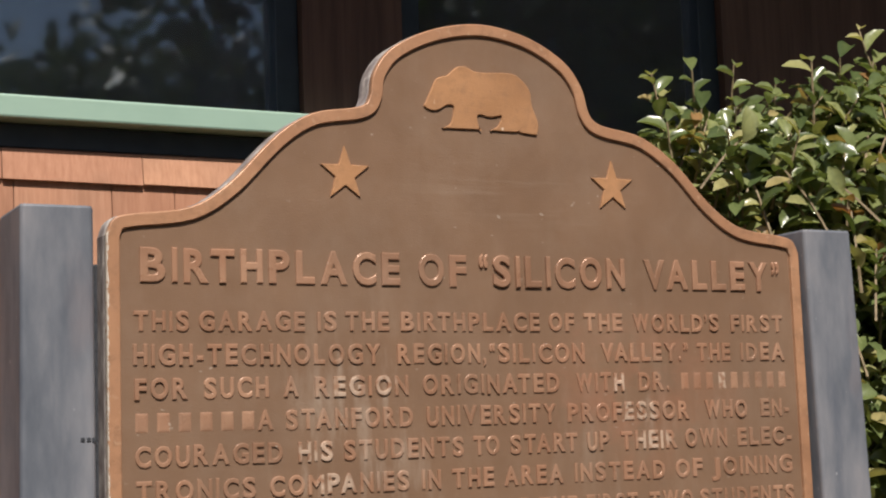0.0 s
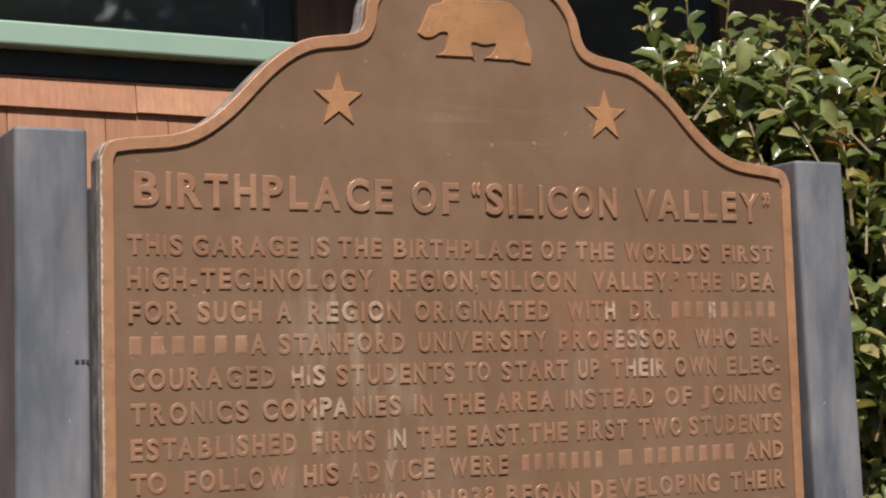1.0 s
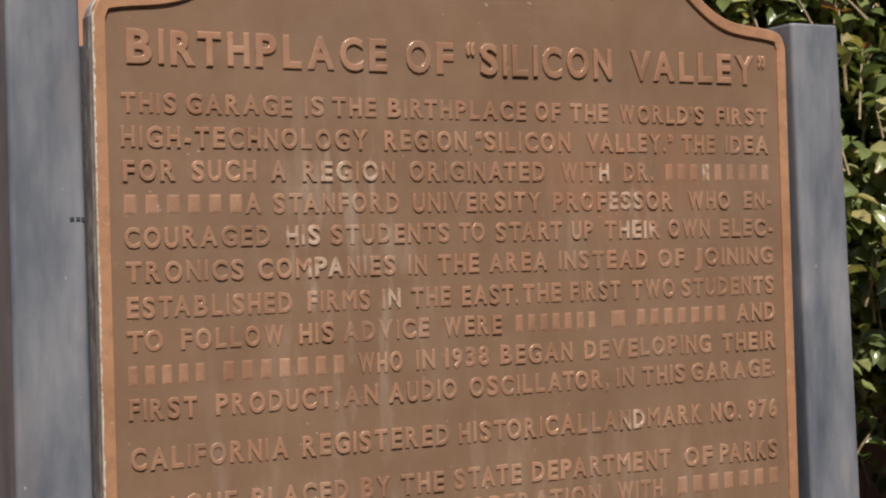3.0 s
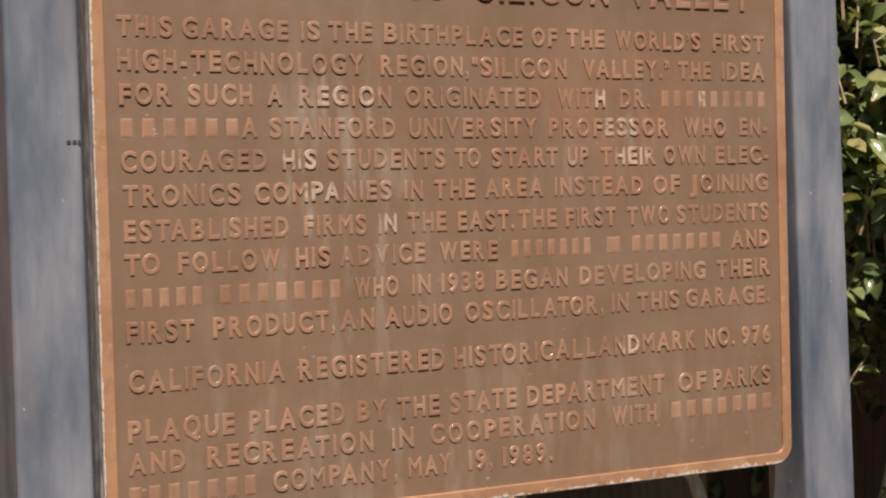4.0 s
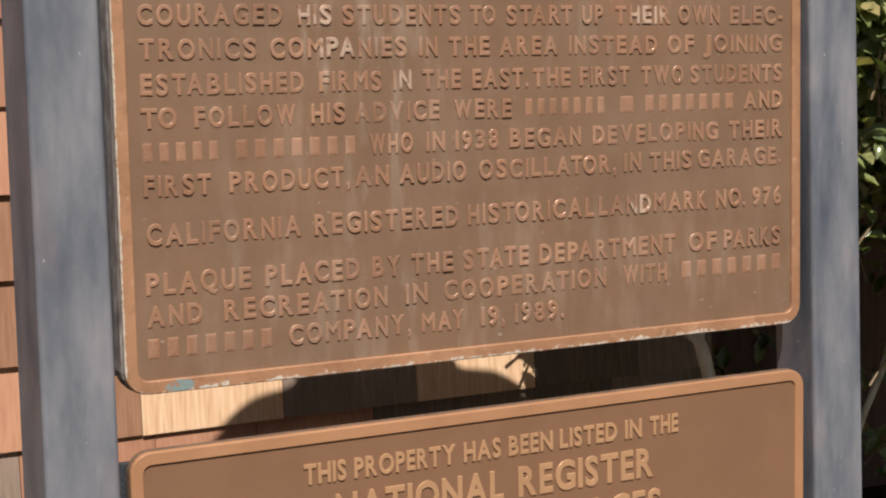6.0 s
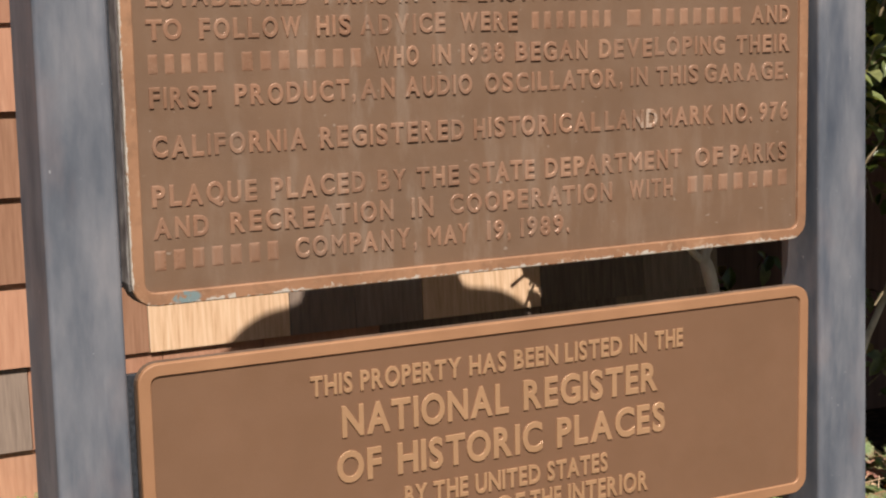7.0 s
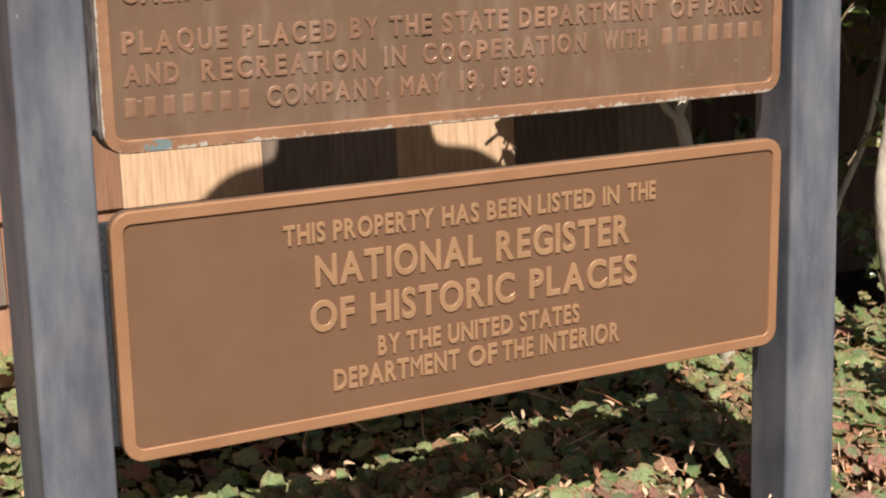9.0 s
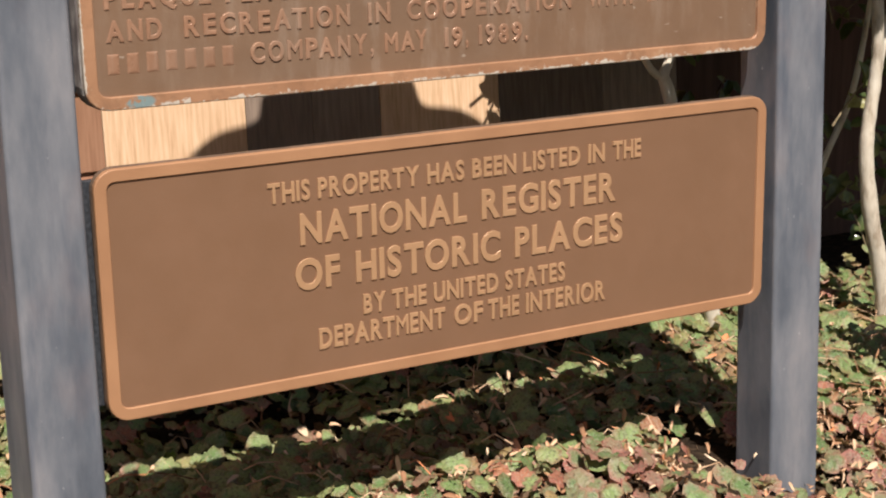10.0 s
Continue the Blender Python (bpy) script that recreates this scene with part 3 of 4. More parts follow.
def left_of(q):
    """The left half mirrors the right, with a slightly fuller shoulder and arch."""
    flank = max(0.0, 1 - ((q.y - 1.755) / 0.06) ** 2)
    shoulder = max(0.0, 1 - ((q.y - 1.685) / 0.04) ** 2)
    return Vector((CX - q.x - 0.007 * flank, q.y + 0.003 * shoulder, 0))


loop = [Vector((CX + q.x, q.y, 0)) for q in right_half] + [left_of(q) for q in right_half[-2::-1]]

RIM_Y, FACE_Y = -0.0015, 0.0025
plaque = casting(sign, loop, "brown bronze plaque with shaped top, raised lettering, bear and stars", 0.0165, RIM_Y, FACE_Y, 0.034, edge_bronze, face_bronze)

TITLE = [
    ("BIRTHPLACE OF “SILICON VALLEY”", 1.4755, 0.0415, ((-0.463, -0.127), (-0.101, -0.032), (-0.014, 0.21), (0.241, 0.473))),
]
BODY = [
    ("THIS GARAGE IS THE BIRTHPLACE OF THE WORLD’S FIRST", 1.4180, 0.0240, ((-0.471, -0.404), (-0.392, -0.257), (-0.241, -0.215), (-0.204, -0.144), (-0.128, 0.074), (0.088, 0.127), (0.142, 0.203), (0.22, 0.362), (0.383, 0.474))),
    ("HIGH-TECHNOLOGY REGION, “SILICON VALLEY.” THE IDEA", 1.3775, 0.0250, ((-0.472, -0.157), (-0.134, -0.008), (-0.003, 0.141), (0.167, 0.308), (0.323, 0.38), (0.398, 0.474))),
    ("FOR SUCH A REGION ORIGINATED WITH DR. =========", 1.3380, 0.0250, ((-0.471, -0.407), (-0.387, -0.306), (-0.287, -0.268), (-0.246, -0.12), (-0.1, 0.1), (0.126, 0.201), (0.225, 0.274), (0.294, 0.475))),
    ("====== A STANFORD UNIVERSITY PROFESSOR WHO EN-", 1.2990, 0.0245, ((-0.471, -0.324), (-0.321, -0.301), (-0.285, -0.115), (-0.096, 0.093), (0.111, 0.305), (0.331, 0.403), (0.427, 0.477))),
    ("COURAGED HIS STUDENTS TO START UP THEIR OWN ELEC-", 1.2600, 0.0245, ((-0.471, -0.29), (-0.27, -0.225), (-0.21, -0.045), (-0.031, 0.007), (0.023, 0.124), (0.139, 0.173), (0.192, 0.283), (0.296, 0.366), (0.384, 0.478))),
    ("TRONICS COMPANIES IN THE AREA INSTEAD OF JOINING", 1.2200, 0.0245, ((-0.47, -0.325), (-0.307, -0.123), (-0.105, -0.079), (-0.063, -0.003), (0.012, 0.1), (0.118, 0.26), (0.278, 0.322), (0.337, 0.477))),
    ("ESTABLISHED FIRMS IN THE EAST. THE FIRST TWO STUDENTS", 1.1780, 0.0250, ((-0.47, -0.264), (-0.244, -0.159), (-0.143, -0.117), (-0.102, -0.046), (-0.03, 0.054), (0.061, 0.12), (0.134, 0.214), (0.233, 0.304), (0.316, 0.477))),
    ("TO FOLLOW HIS ADVICE WERE ======= = ======= AND", 1.1395, 0.0245, ((-0.471, -0.427), (-0.406, -0.276), (-0.256, -0.21), (-0.197, -0.078), (-0.057, 0.028), (0.049, 0.174), (0.198, 0.222), (0.24, 0.391), (0.409, 0.477))),
    ("===== ======= WHO IN 1938 BEGAN DEVELOPING THEIR", 1.0990, 0.0250, ((-0.471, -0.376), (-0.355, -0.196), (-0.178, -0.117), (-0.098, -0.071), (-0.056, 0.008), (0.024, 0.135), (0.154, 0.363), (0.382, 0.477))),
    ("FIRST PRODUCT, AN AUDIO OSCILLATOR, IN THIS GARAGE.", 1.0595, 0.0250, ((-0.471, -0.388), (-0.365, -0.206), (-0.199, -0.152), (-0.137, -0.041), (-0.022, 0.191), (0.204, 0.232), (0.246, 0.317), (0.328, 0.475))),
    ("CALIFORNIA REGISTERED HISTORICAL LANDMARK NO. 976", 1.0015, 0.0260, ((-0.47, -0.274), (-0.256, -0.054), (-0.04, 0.155), (0.162, 0.344), (0.359, 0.411), (0.424, 0.476))),
    ("PLAQUE PLACED BY THE STATE DEPARTMENT OF PARKS", 0.9430, 0.0260, ((-0.473, -0.341), (-0.323, -0.196), (-0.179, -0.139), (-0.124, -0.063), (-0.048, 0.051), (0.067, 0.289), (0.312, 0.36), (0.372, 0.474))),
    ("AND RECREATION IN COOPERATION WITH =======", 0.9050, 0.0255, ((-0.473, -0.404), (-0.377, -0.158), (-0.133, -0.101), (-0.077, 0.173), (0.201, 0.274), (0.299, 0.476))),
    ("======= COMPANY, MAY 19, 1989.", 0.8665, 0.0255, ((-0.474, -0.315), (-0.294, -0.126), (-0.11, -0.048), (-0.023, 0.013), (0.028, 0.104))),
]
REGISTER = [
    ("THIS PROPERTY HAS BEEN LISTED IN THE", 0.6885, 0.0265, ((-0.281, -0.223), (-0.212, -0.066), (-0.054, 0.002), (0.014, 0.083), (0.094, 0.187), (0.2, 0.228), (0.242, 0.29))),
    ("NATIONAL REGISTER", 0.6300, 0.0415, ((-0.239, 0.005), (0.028, 0.247))),
    ("OF HISTORIC PLACES", 0.5700, 0.0420, ((-0.248, -0.185), (-0.162, 0.057), (0.08, 0.259))),
    ("BY THE UNITED STATES", 0.5255, 0.0270, ((-0.153, -0.12), (-0.111, -0.059), (-0.048, 0.053), (0.064, 0.162))),
    ("DEPARTMENT OF THE INTERIOR", 0.4875, 0.0285, ((-0.218, -0.031), (-0.017, 0.028), (0.036, 0.086), (0.097, 0.23))),
]
lines_of_text(plaque, TITLE, letter_bronze, FACE_Y + 0.001, 0.0038, 0.005, 0.036, True)
lines_of_text(plaque, BODY, letter_bronze, FACE_Y + 0.001, 0.0027, 0.005, 0.036, True)


def raised(loop2d, y_base, lift, edge):
    """A flat figure with chamfered edge standing proud of the field."""
    bm = bmesh.new()
    rings(bm, [in_plane(loop2d, y_base), in_plane(loop2d, y_base - lift * 0.7), in_plane(inset(loop2d, edge), y_base - lift)])
    bm.verts.ensure_lookup_table()
    n = len(loop2d)
    fill(bm, bm.verts[2 * n:3 * n])
    return bm


for cx in (-0.199, 0.1965):
    pts = []
    for i in range(10):
        r = 0.0365 if i % 2 == 0 else 0.0148
        a = radians(90 + 36 * i)
        pts.append(Vector((cx + r * math.cos(a) * 0.95, 1.6155 + r * math.sin(a), 0)))
    part("star", raised(pts, FACE_Y + 0.001, 0.0038, 0.001), figure_bronze, plaque, "five-pointed raised bronze star")

bear = [(-0.0855, 1.7095), (-0.082, 1.717), (-0.076, 1.729), (-0.0675, 1.746), (-0.059, 1.750), (-0.050, 1.753), (-0.036, 1.7645), (-0.022, 1.766), (-0.005, 1.760), (0.043, 1.762), (0.060, 1.755), (0.073, 1.740), (0.0755, 1.720), (0.084, 1.697), (0.0815, 1.682), (0.079, 1.6805), (0.056, 1.6825), (0.0535, 1.687), (0.051, 1.683), (0.014, 1.6828), (0.0125, 1.684), (0.023, 1.690), (0.028, 1.703), (0.012, 1.7005), (-0.0075, 1.702), (-0.0055, 1.684), (-0.008, 1.683), (-0.056, 1.682), (-0.057, 1.6835), (-0.047, 1.690), (-0.0425, 1.711), (-0.053, 1.7125), (-0.064, 1.706), (-0.076, 1.7045)]
outline = smooth_line(bear, 4, True)
if sum(a.x * b.y - b.x * a.y for a, b in zip(outline, outline[1:] + outline[:1])) < 0:
    outline.reverse()
part("bear_relief", raised(outline, FACE_Y + 0.001, 0.0040, 0.001), figure_bronze, plaque, "raised bronze bear silhouette, rubbed bright")

loop = rounded_rect(-0.502, 0.440, 0.516, 0.756, 0.026)
register = casting(sign, loop, "plain brown bronze plaque with a short raised text", 0.0165, RIM_Y, 0.0010, 0.013, rim_bronze, plain_face, "register_plaque", clean_side)
lines_of_text(register, REGISTER, plain_letter, 0.0020, 0.0030, 0.020, 0.014, False)


def post(name_label, x_top, x_foot, top, wide_foot, wide_top, deep):
    """A square steel tube with rounded corners, a shallow open top and a slight lean."""
    bm = bmesh.new()
    loops = []
    for z in [-0.25 + i * (top + 0.25) / 24 for i in range(25)]:
        f = z / top
        cx = x_foot + (x_top - x_foot) * f
        wide = wide_foot + (wide_top - wide_foot) * f
        r = rounded_rect(cx - wide / 2, -0.014, cx + wide / 2, -0.014 + deep, 0.006, 3)
        loops.append([Vector((q.x, q.y, z)) for q in r])
    mid = Vector((x_top, -0.014 + deep / 2, top))
    for grow, dz in ((0.97, 0.003), (0.90, 0.003), (0.88, -0.002)):
        loops.append([mid + (q - mid) * grow + Vector((0, 0, dz - (q.z - top))) for q in loops[24]])
    rings(bm, loops, True, True)
    ob = part("post", bm, post_paint, sign, name_label)
    return ob


left_post = post("blue-grey painted square steel post with dark marks", -0.5622, -0.5605, 1.558, 0.092, 0.0835, 0.12)
right_post = post("blue-grey painted square steel post", 0.554, 0.5865, 1.562, 0.096, 0.086, 0.09)
for x, wide in ((-0.5375, 0.0045), (-0.5305, 0.0045), (-0.5245, 0.003)):
    bm = box((x, -0.0152, 1.2925), (x + wide, -0.0138, 1.2965))
    part("mark", bm, mark_mat, sign, "small dark mark on the post")
# black strips draw the shaded gaps between posts and plaques
for z0, z1 in ((0.845, 1.50), (0.450, 0.738)):
    part("flange", box((-0.524, 0.040, z0), (-0.47, 0.048, z1), 0.002), mark_mat, sign, "black strip standing for the shaded gap between post and plaque")
    part("flange", box((0.47, 0.040, z0), (0.525, 0.048, z1), 0.002), mark_mat, sign, "black strip standing for the shaded gap between post and plaque")
for z in (0.90, 1.46, 0.50, 0.69):
    for x0, x1 in ((-0.52, -0.44), (0.44, 0.54)):
        part("bracket", box((x0, 0.049, z), (x1, 0.058, z + 0.04), 0.002), post_paint, sign, "steel bracket behind the plaque")


# ---- evergreen shrub ----
def leaf_points(length, width, curl, fold):
    """An oval pointed leaf along +y, folded at its midrib: rows of left, middle, right."""
    rows = []
    for t, w in ((0.0, 0.05), (0.22, 0.62), (0.52, 1.0), (0.83, 0.80), (1.0, 0.10)):
        z = -curl * length * t * t
        rows.append(((-w * width / 2, t * length, z + fold * w * width), (0, t * length, z), (w * width / 2, t * length, z + fold * w * width)))
    return rows


class Leaves:
    """Gathers many leaves into one mesh."""

    def __init__(self):
        self.v, self.f, self.edge, self.spoke = [], [], [], []

    def add(self, m, rows):
        base = len(self.v)
        for row in rows:
            for q in row:
                self.v.append(m @ Vector(q))
                self.edge.append(0.0)
                self.spoke.append(0.0)
        for i in range(len(rows) - 1):
            a = base + 3 * i
            self.f.append((a, a + 1, a + 4, a + 3))
            self.f.append((a + 1, a + 2, a + 5, a + 4))

    def disc(self, m, pts):
        base = len(self.v)
        self.v.extend(m @ Vector(q) for q in pts)
        n = (len(pts) - 1) // 2
        self.edge.extend([0.0] + [0.5] * n + [1.0] * n)
        self.spoke.extend([0.6] + [1.0 if i % 2 == 0 else 0.0 for i in range(n)] * 2)
        self.f.extend((base, base + 1 + i, base + 1 + (i + 1) % n) for i in range(n))
        self.f.extend((base + 1 + i, base + 1 + n + i, base + 1 + n + (i + 1) % n, base + 1 + (i + 1) % n) for i in range(n))

    def mesh(self, name, mat, smooth=True):
        data = bpy.data.meshes.new(name)
        data.from_pydata([tuple(q) for q in self.v], [], self.f)
        data.materials.append(mat)
        for key, values in (("edge", self.edge), ("spoke", self.spoke)):
            data.attributes.new(key, "FLOAT", "POINT").data.foreach_set("value", values)
        if smooth:
            data.polygons.foreach_set("use_smooth", [True] * len(data.polygons))
        return data


shrub = thing("evergreen_shrub", "glossy evergreen shrub with pale bare stems beside the sign", "shrub", (1.0, 0.5, 0.0))
SHRUB_INV = shrub.matrix_world.inverted()
STEMS = (
    ("stem", ((0.945, 0.62, 0.03), (0.922, 0.62, 0.166), (0.865, 0.62, 0.41), (0.800, 0.62, 0.651), (0.785, 0.62, 0.69), (0.798, 0.62, 0.72), (0.815, 0.62, 0.77), (0.90, 0.60, 0.95), (0.98, 0.52, 1.35)), 0.019, 0.003),
    ("stem", ((0.783, 0.62, 0.688), (0.748, 0.62, 0.718), (0.68, 0.60, 0.82), (0.64, 0.55, 1.0)), 0.008, 0.004),
    ("stem", ((1.33, 0.55, 0.02), (1.30, 0.55, 0.23), (1.262, 0.55, 0.37), (1.240, 0.55, 0.52), (1.255, 0.55, 0.66), (1.245, 0.54, 0.78), (1.20, 0.52, 1.05), (1.1, 0.48, 1.45)), 0.019, 0.009),
    ("stem", ((1.255, 0.55, 0.66), (1.29, 0.56, 0.76), (1.36, 0.55, 1.0), (1.42, 0.5, 1.4)), 0.012, 0.006),
    ("stem", ((1.24, 0.74, 0.30), (1.307, 0.75, 0.445), (1.38, 0.74, 0.62), (1.40, 0.7, 0.95)), 0.009, 0.006),
    ("stem", ((1.12, 0.70, 0.03), (1.13, 0.68, 0.5), (1.05, 0.6, 1.0), (1.02, 0.5, 1.5)), 0.014, 0.006),
)
for nm, pts, r0, r1 in STEMS:
    bm = bmesh.new()
    limb(bm, [Vector(q) for q in pts], r0, r1, 7, 10, 0.16)
    bm.transform(SHRUB_INV)
    part(nm, bm, bark, shrub, "pale bare knobbly stem", True)

rng = random.Random(11)


def crown_top(x):
    """Height of the shrub's outline over x."""
    rise = min(max((x - 0.52) / 0.20, 0.0), 1.0)
    return 1.70 + 0.15 * rise ** 0.5 + 0.05 * min(max((x - 0.8) / 0.3, 0.0), 1.0) + 0.04 * math.sin(x * 13.0 + 0.5) + 0.025 * math.sin(x * 29.0)


leaves, twigs = Leaves(), bmesh.new()


def sprig(tip, way, count, spread=0.085):
    """A twig that ends at tip, with leaves set round its last stretch."""
    root = tip - way * spread * 1.5 + Vector((0, 0, -0.03))
    line = smooth_line([root, (root + tip) / 2 + Vector((0, 0, 0.012)), tip], 3)
    tube(twigs, line, [0.0028 - 0.0013 * i / (len(line) - 1) for i in range(len(line))], 4)
    for k in range(count):
        t = 1 - (k / count) * 0.8
        at = root.lerp(tip, t)
        turn = k * 2.4 + rng.uniform(-0.5, 0.5)
        side = way.orthogonal().normalized()
        side = Matrix.Rotation(turn, 3, way) @ side
        out = (way * rng.uniform(0.35, 0.9) + side * rng.uniform(0.6, 1.0)).normalized()
        up = (way * 0.5 + Vector((-0.2, -0.8, 0.9)) + Vector([rng.uniform(-0.5, 0.5) for _ in range(3)])).normalized()
        xax = out.cross(up).normalized()
        zax = xax.cross(out)
        m = Matrix((xax, out, zax)).transposed().to_4x4()
        m.translation = at
        size = rng.uniform(0.030, 0.056)
        leaves.add(m, leaf_points(size, size * rng.uniform(0.50, 0.66), rng.uniform(0.1, 0.6), rng.uniform(0.2, 0.5)))


made = 0
while made < 1300:
    x, y = rng.uniform(0.58, 2.1), rng.uniform(0.24, 0.78)
    top = crown_top(x) - 0.5 * abs(y - 0.42) ** 1.6
    z = top - 0.6 * rng.random() ** 1.6
    if z < 1.25 or (x < 0.64 and z < 1.42):
        continue
    way = Vector((rng.uniform(-0.7, 0.7), rng.uniform(-0.9, 0.4), rng.uniform(0.2, 1.0))).normalized()
    sprig(Vector((x, y, z)), way, rng.randint(7, 11))
    made += 1
for _ in range(150):
    sprig(Vector((rng.uniform(0.95, 2.2), rng.uniform(0.70, 0.84), rng.uniform(0.86, 1.2))), Vector((rng.uniform(-0.8, 0.8), rng.uniform(-0.9, 0.5), rng.uniform(-0.2, 0.8))).normalized(), rng.randint(6, 10))
for _ in range(420):
    sprig(Vector((rng.uniform(0.82, 1.9), rng.uniform(0.2, 0.48), rng.uniform(1.2, 1.48))), Vector((rng.uniform(-0.8, 0.8), rng.uniform(-0.9, 0.3), rng.uniform(-0.2, 0.8))).normalized(), rng.randint(7, 11))
for _ in range(110):
    sprig(Vector((rng.uniform(1.0, 1.9), rng.uniform(0.84, 1.35), rng.uniform(0.25, 1.05))), Vector((rng.uniform(-0.8, 0.8), rng.uniform(-0.9, 0.3), rng.uniform(-0.2, 0.8))).normalized(), rng.randint(4, 7))
# sprigs hidden behind the plaque, added along the sun's way to shade the wall
for _ in range(45):
    x, y = rng.uniform(0.54, 0.70), rng.uniform(0.5, 0.70)
    sprig(Vector((x, y, 0.68 + (WALL_Y - y) * 1.3 + rng.uniform(-0.04, 0.14))), Vector((rng.uniform(-0.8, 0.8), rng.uniform(-0.9, 0.5), rng.uniform(-0.2, 0.8))).normalized(), rng.randint(6, 9))
for _ in range(14):
    x, y, z = rng.uniform(0.95, 2.0), rng.uniform(0.3, 0.8), rng.uniform(0.45, 1.0)
    sprig(Vector((x, y, z)), Vector((rng.uniform(-0.8, 0.8), rng.uniform(-0.9, 0.3), rng.uniform(-0.4, 0.8))).normalized(), rng.randint(4, 8))
# the leftmost of these are hidden behind the plaque and added to shade the wall
for _ in range(760):
    x = rng.uniform(0.48, 2.0)
    y, z = rng.uniform(0.58 if x > 1.0 else 0.3 if x > 0.62 else 0.2, 0.8), rng.uniform(0.98, 1.42 if x > 0.6 else 1.3)
    sprig(Vector((x, y, z)), Vector((rng.uniform(-0.8, 0.8), rng.uniform(-0.9, 0.5), rng.uniform(-0.2, 0.8))).normalized(), rng.randint(7, 11))
for x, z in ((0.57, 1.90), (0.60, 1.86), (0.65, 1.91), (0.63, 1.83), (0.75, 1.93), (0.77, 1.88), (0.87, 1.93), (0.84, 1.90), (0.93, 1.94), (0.99, 2.0), (1.01, 1.94), (1.08, 1.96), (1.2, 1.99), (0.53, 1.76), (0.55, 1.80)):
    sprig(Vector((x, rng.uniform(0.36, 0.46), z)), Vector((rng.uniform(-0.35, 0.25), rng.uniform(-0.3, 0.1), 1.0)).normalized(), rng.randint(6, 9), 0.11)
# unseen sprigs in front of the shrub, added to shade the ground behind them
for _ in range(60):
    sprig(Vector((rng.uniform(0.98, 1.28), rng.uniform(-0.08, 0.04), rng.uniform(0.48, 0.76))), Vector((rng.uniform(-0.8, 0.8), rng.uniform(-0.9, 0.3), rng.uniform(-0.2, 0.8))).normalized(), rng.randint(6, 9))
data = leaves.mesh("crown", shrub_leaf)
data.transform(SHRUB_INV)
crown = new("crown", data)
crown.parent = shrub
tagged(crown, "dense glossy oval evergreen leaves", kind="stuff")
twigs.transform(SHRUB_INV)
tagged(part("twig", twigs, twig_mat, shrub, "thin green-brown twigs"), kind="stuff")


# ---- ground cover ----
def round_leaf(r, lobes, deep, cup):
    """A scalloped round leaf as two rings of points round its middle, crinkled and notched at the stalk."""
    n = lobes * 2
    mid, rim = [], []
    for i in range(n):
        a = 2 * math.pi * i / n + math.pi / 2
        notch = 0.6 if i == n // 2 else 1.0
        k = r * (1.0 - (deep if i % 2 else 0.0)) * notch * rng.uniform(0.92, 1.08)
        wave = r * 0.10 * (1 if i % 2 else -1)
        mid.append((0.55 * k * math.cos(a), 0.55 * k * math.sin(a), cup * r * 0.5 + wave * 0.8 + r * rng.uniform(-0.05, 0.05)))
        rim.append((k * math.cos(a), k * math.sin(a), cup * r * 0.6 - wave - r * 0.12 + r * rng.uniform(-0.1, 0.1)))
    return [(0, 0, 0)] + mid + rim


def cover_spot():
    """A place in the bed, whose outer edges are ragged."""
    x, y = rng.uniform(-1.0, 2.0), rng.uniform(-0.42, 0.83)
    if y < -0.28:
        y -= abs(rng.gauss(0, 0.12))
    if x > 1.75 or x < -0.85:
        x += rng.gauss(0, 0.12)
    return x, y


def lay(at, tilt):
    way = Vector((rng.gauss(0, tilt), rng.gauss(-0.32, tilt), 1)).normalized()
    m = way.to_track_quat("Z", "Y").to_matrix().to_4x4() @ Matrix.Rotation(rng.uniform(0, 6.28), 4, "Z")
    m.translation = at
    return m


def in_post(x, y, gap=0.015):
    return any(abs(x - cx) < 0.05 + gap and -0.02 - gap < y < 0.09 + gap for cx in (-0.562, 0.592))


def bare(x, y):
    """The hollow beside the post where little grows."""
    return 0.43 < x < 0.56 and 0.02 < y < 0.26 and rng.random() < 0.9


def reddened(x, y):
    """Leaves turn red along the dry front of the bed."""
    front = min(max((0.20 - y) / 0.15, 0.0), 1.0)
    return rng.random() < 0.08 + 0.62 * front


cover, reds, litter, stalks = Leaves(), Leaves(), Leaves(), bmesh.new()
spots = []
while len(spots) < 7400:
    x, y = cover_spot()
    if in_post(x, y) or y > WALL_Y - 0.03:
        continue
    if bare(x, y):
        continue
    climb = max(0.0, (y - 0.62) / 0.24) * (0.13 if x < 0.3 else 0.08)
    mound = 0.035 * (0.5 + noise.noise((x * 3.1, y * 3.1, 5.0)))
    clump = 0.052 * max(0.0, 1 - ((x - 0.25) / 0.22) ** 2) * max(0.0, 1 - ((y + 0.01) / 0.11) ** 2)
    z = ground_height(x, y) + clump + 0.030 + rng.random() * 0.034 + mound * 0.5 + climb * rng.random()
    spots.append((x, y, z))
for x, y, z in spots[250:]:
    (reds if reddened(x, y) else cover).disc(lay((x, y, z), 0.42), round_leaf(rng.uniform(0.009, 0.0235), rng.choice((6, 7, 8)), rng.uniform(0.03, 0.10), rng.uniform(-0.15, 0.3)))
for _ in range(3600):
    x, y = cover_spot()
    if in_post(x, y) or bare(x, y):
        continue
    size = rng.uniform(0.009, 0.026)
    litter.add(lay((x, y, ground_height(x, y) + rng.uniform(0.015, 0.082)), 0.6), leaf_points(size, size * rng.uniform(0.2, 0.65), rng.uniform(-1.0, 1.0), rng.uniform(0.2, 0.9)))
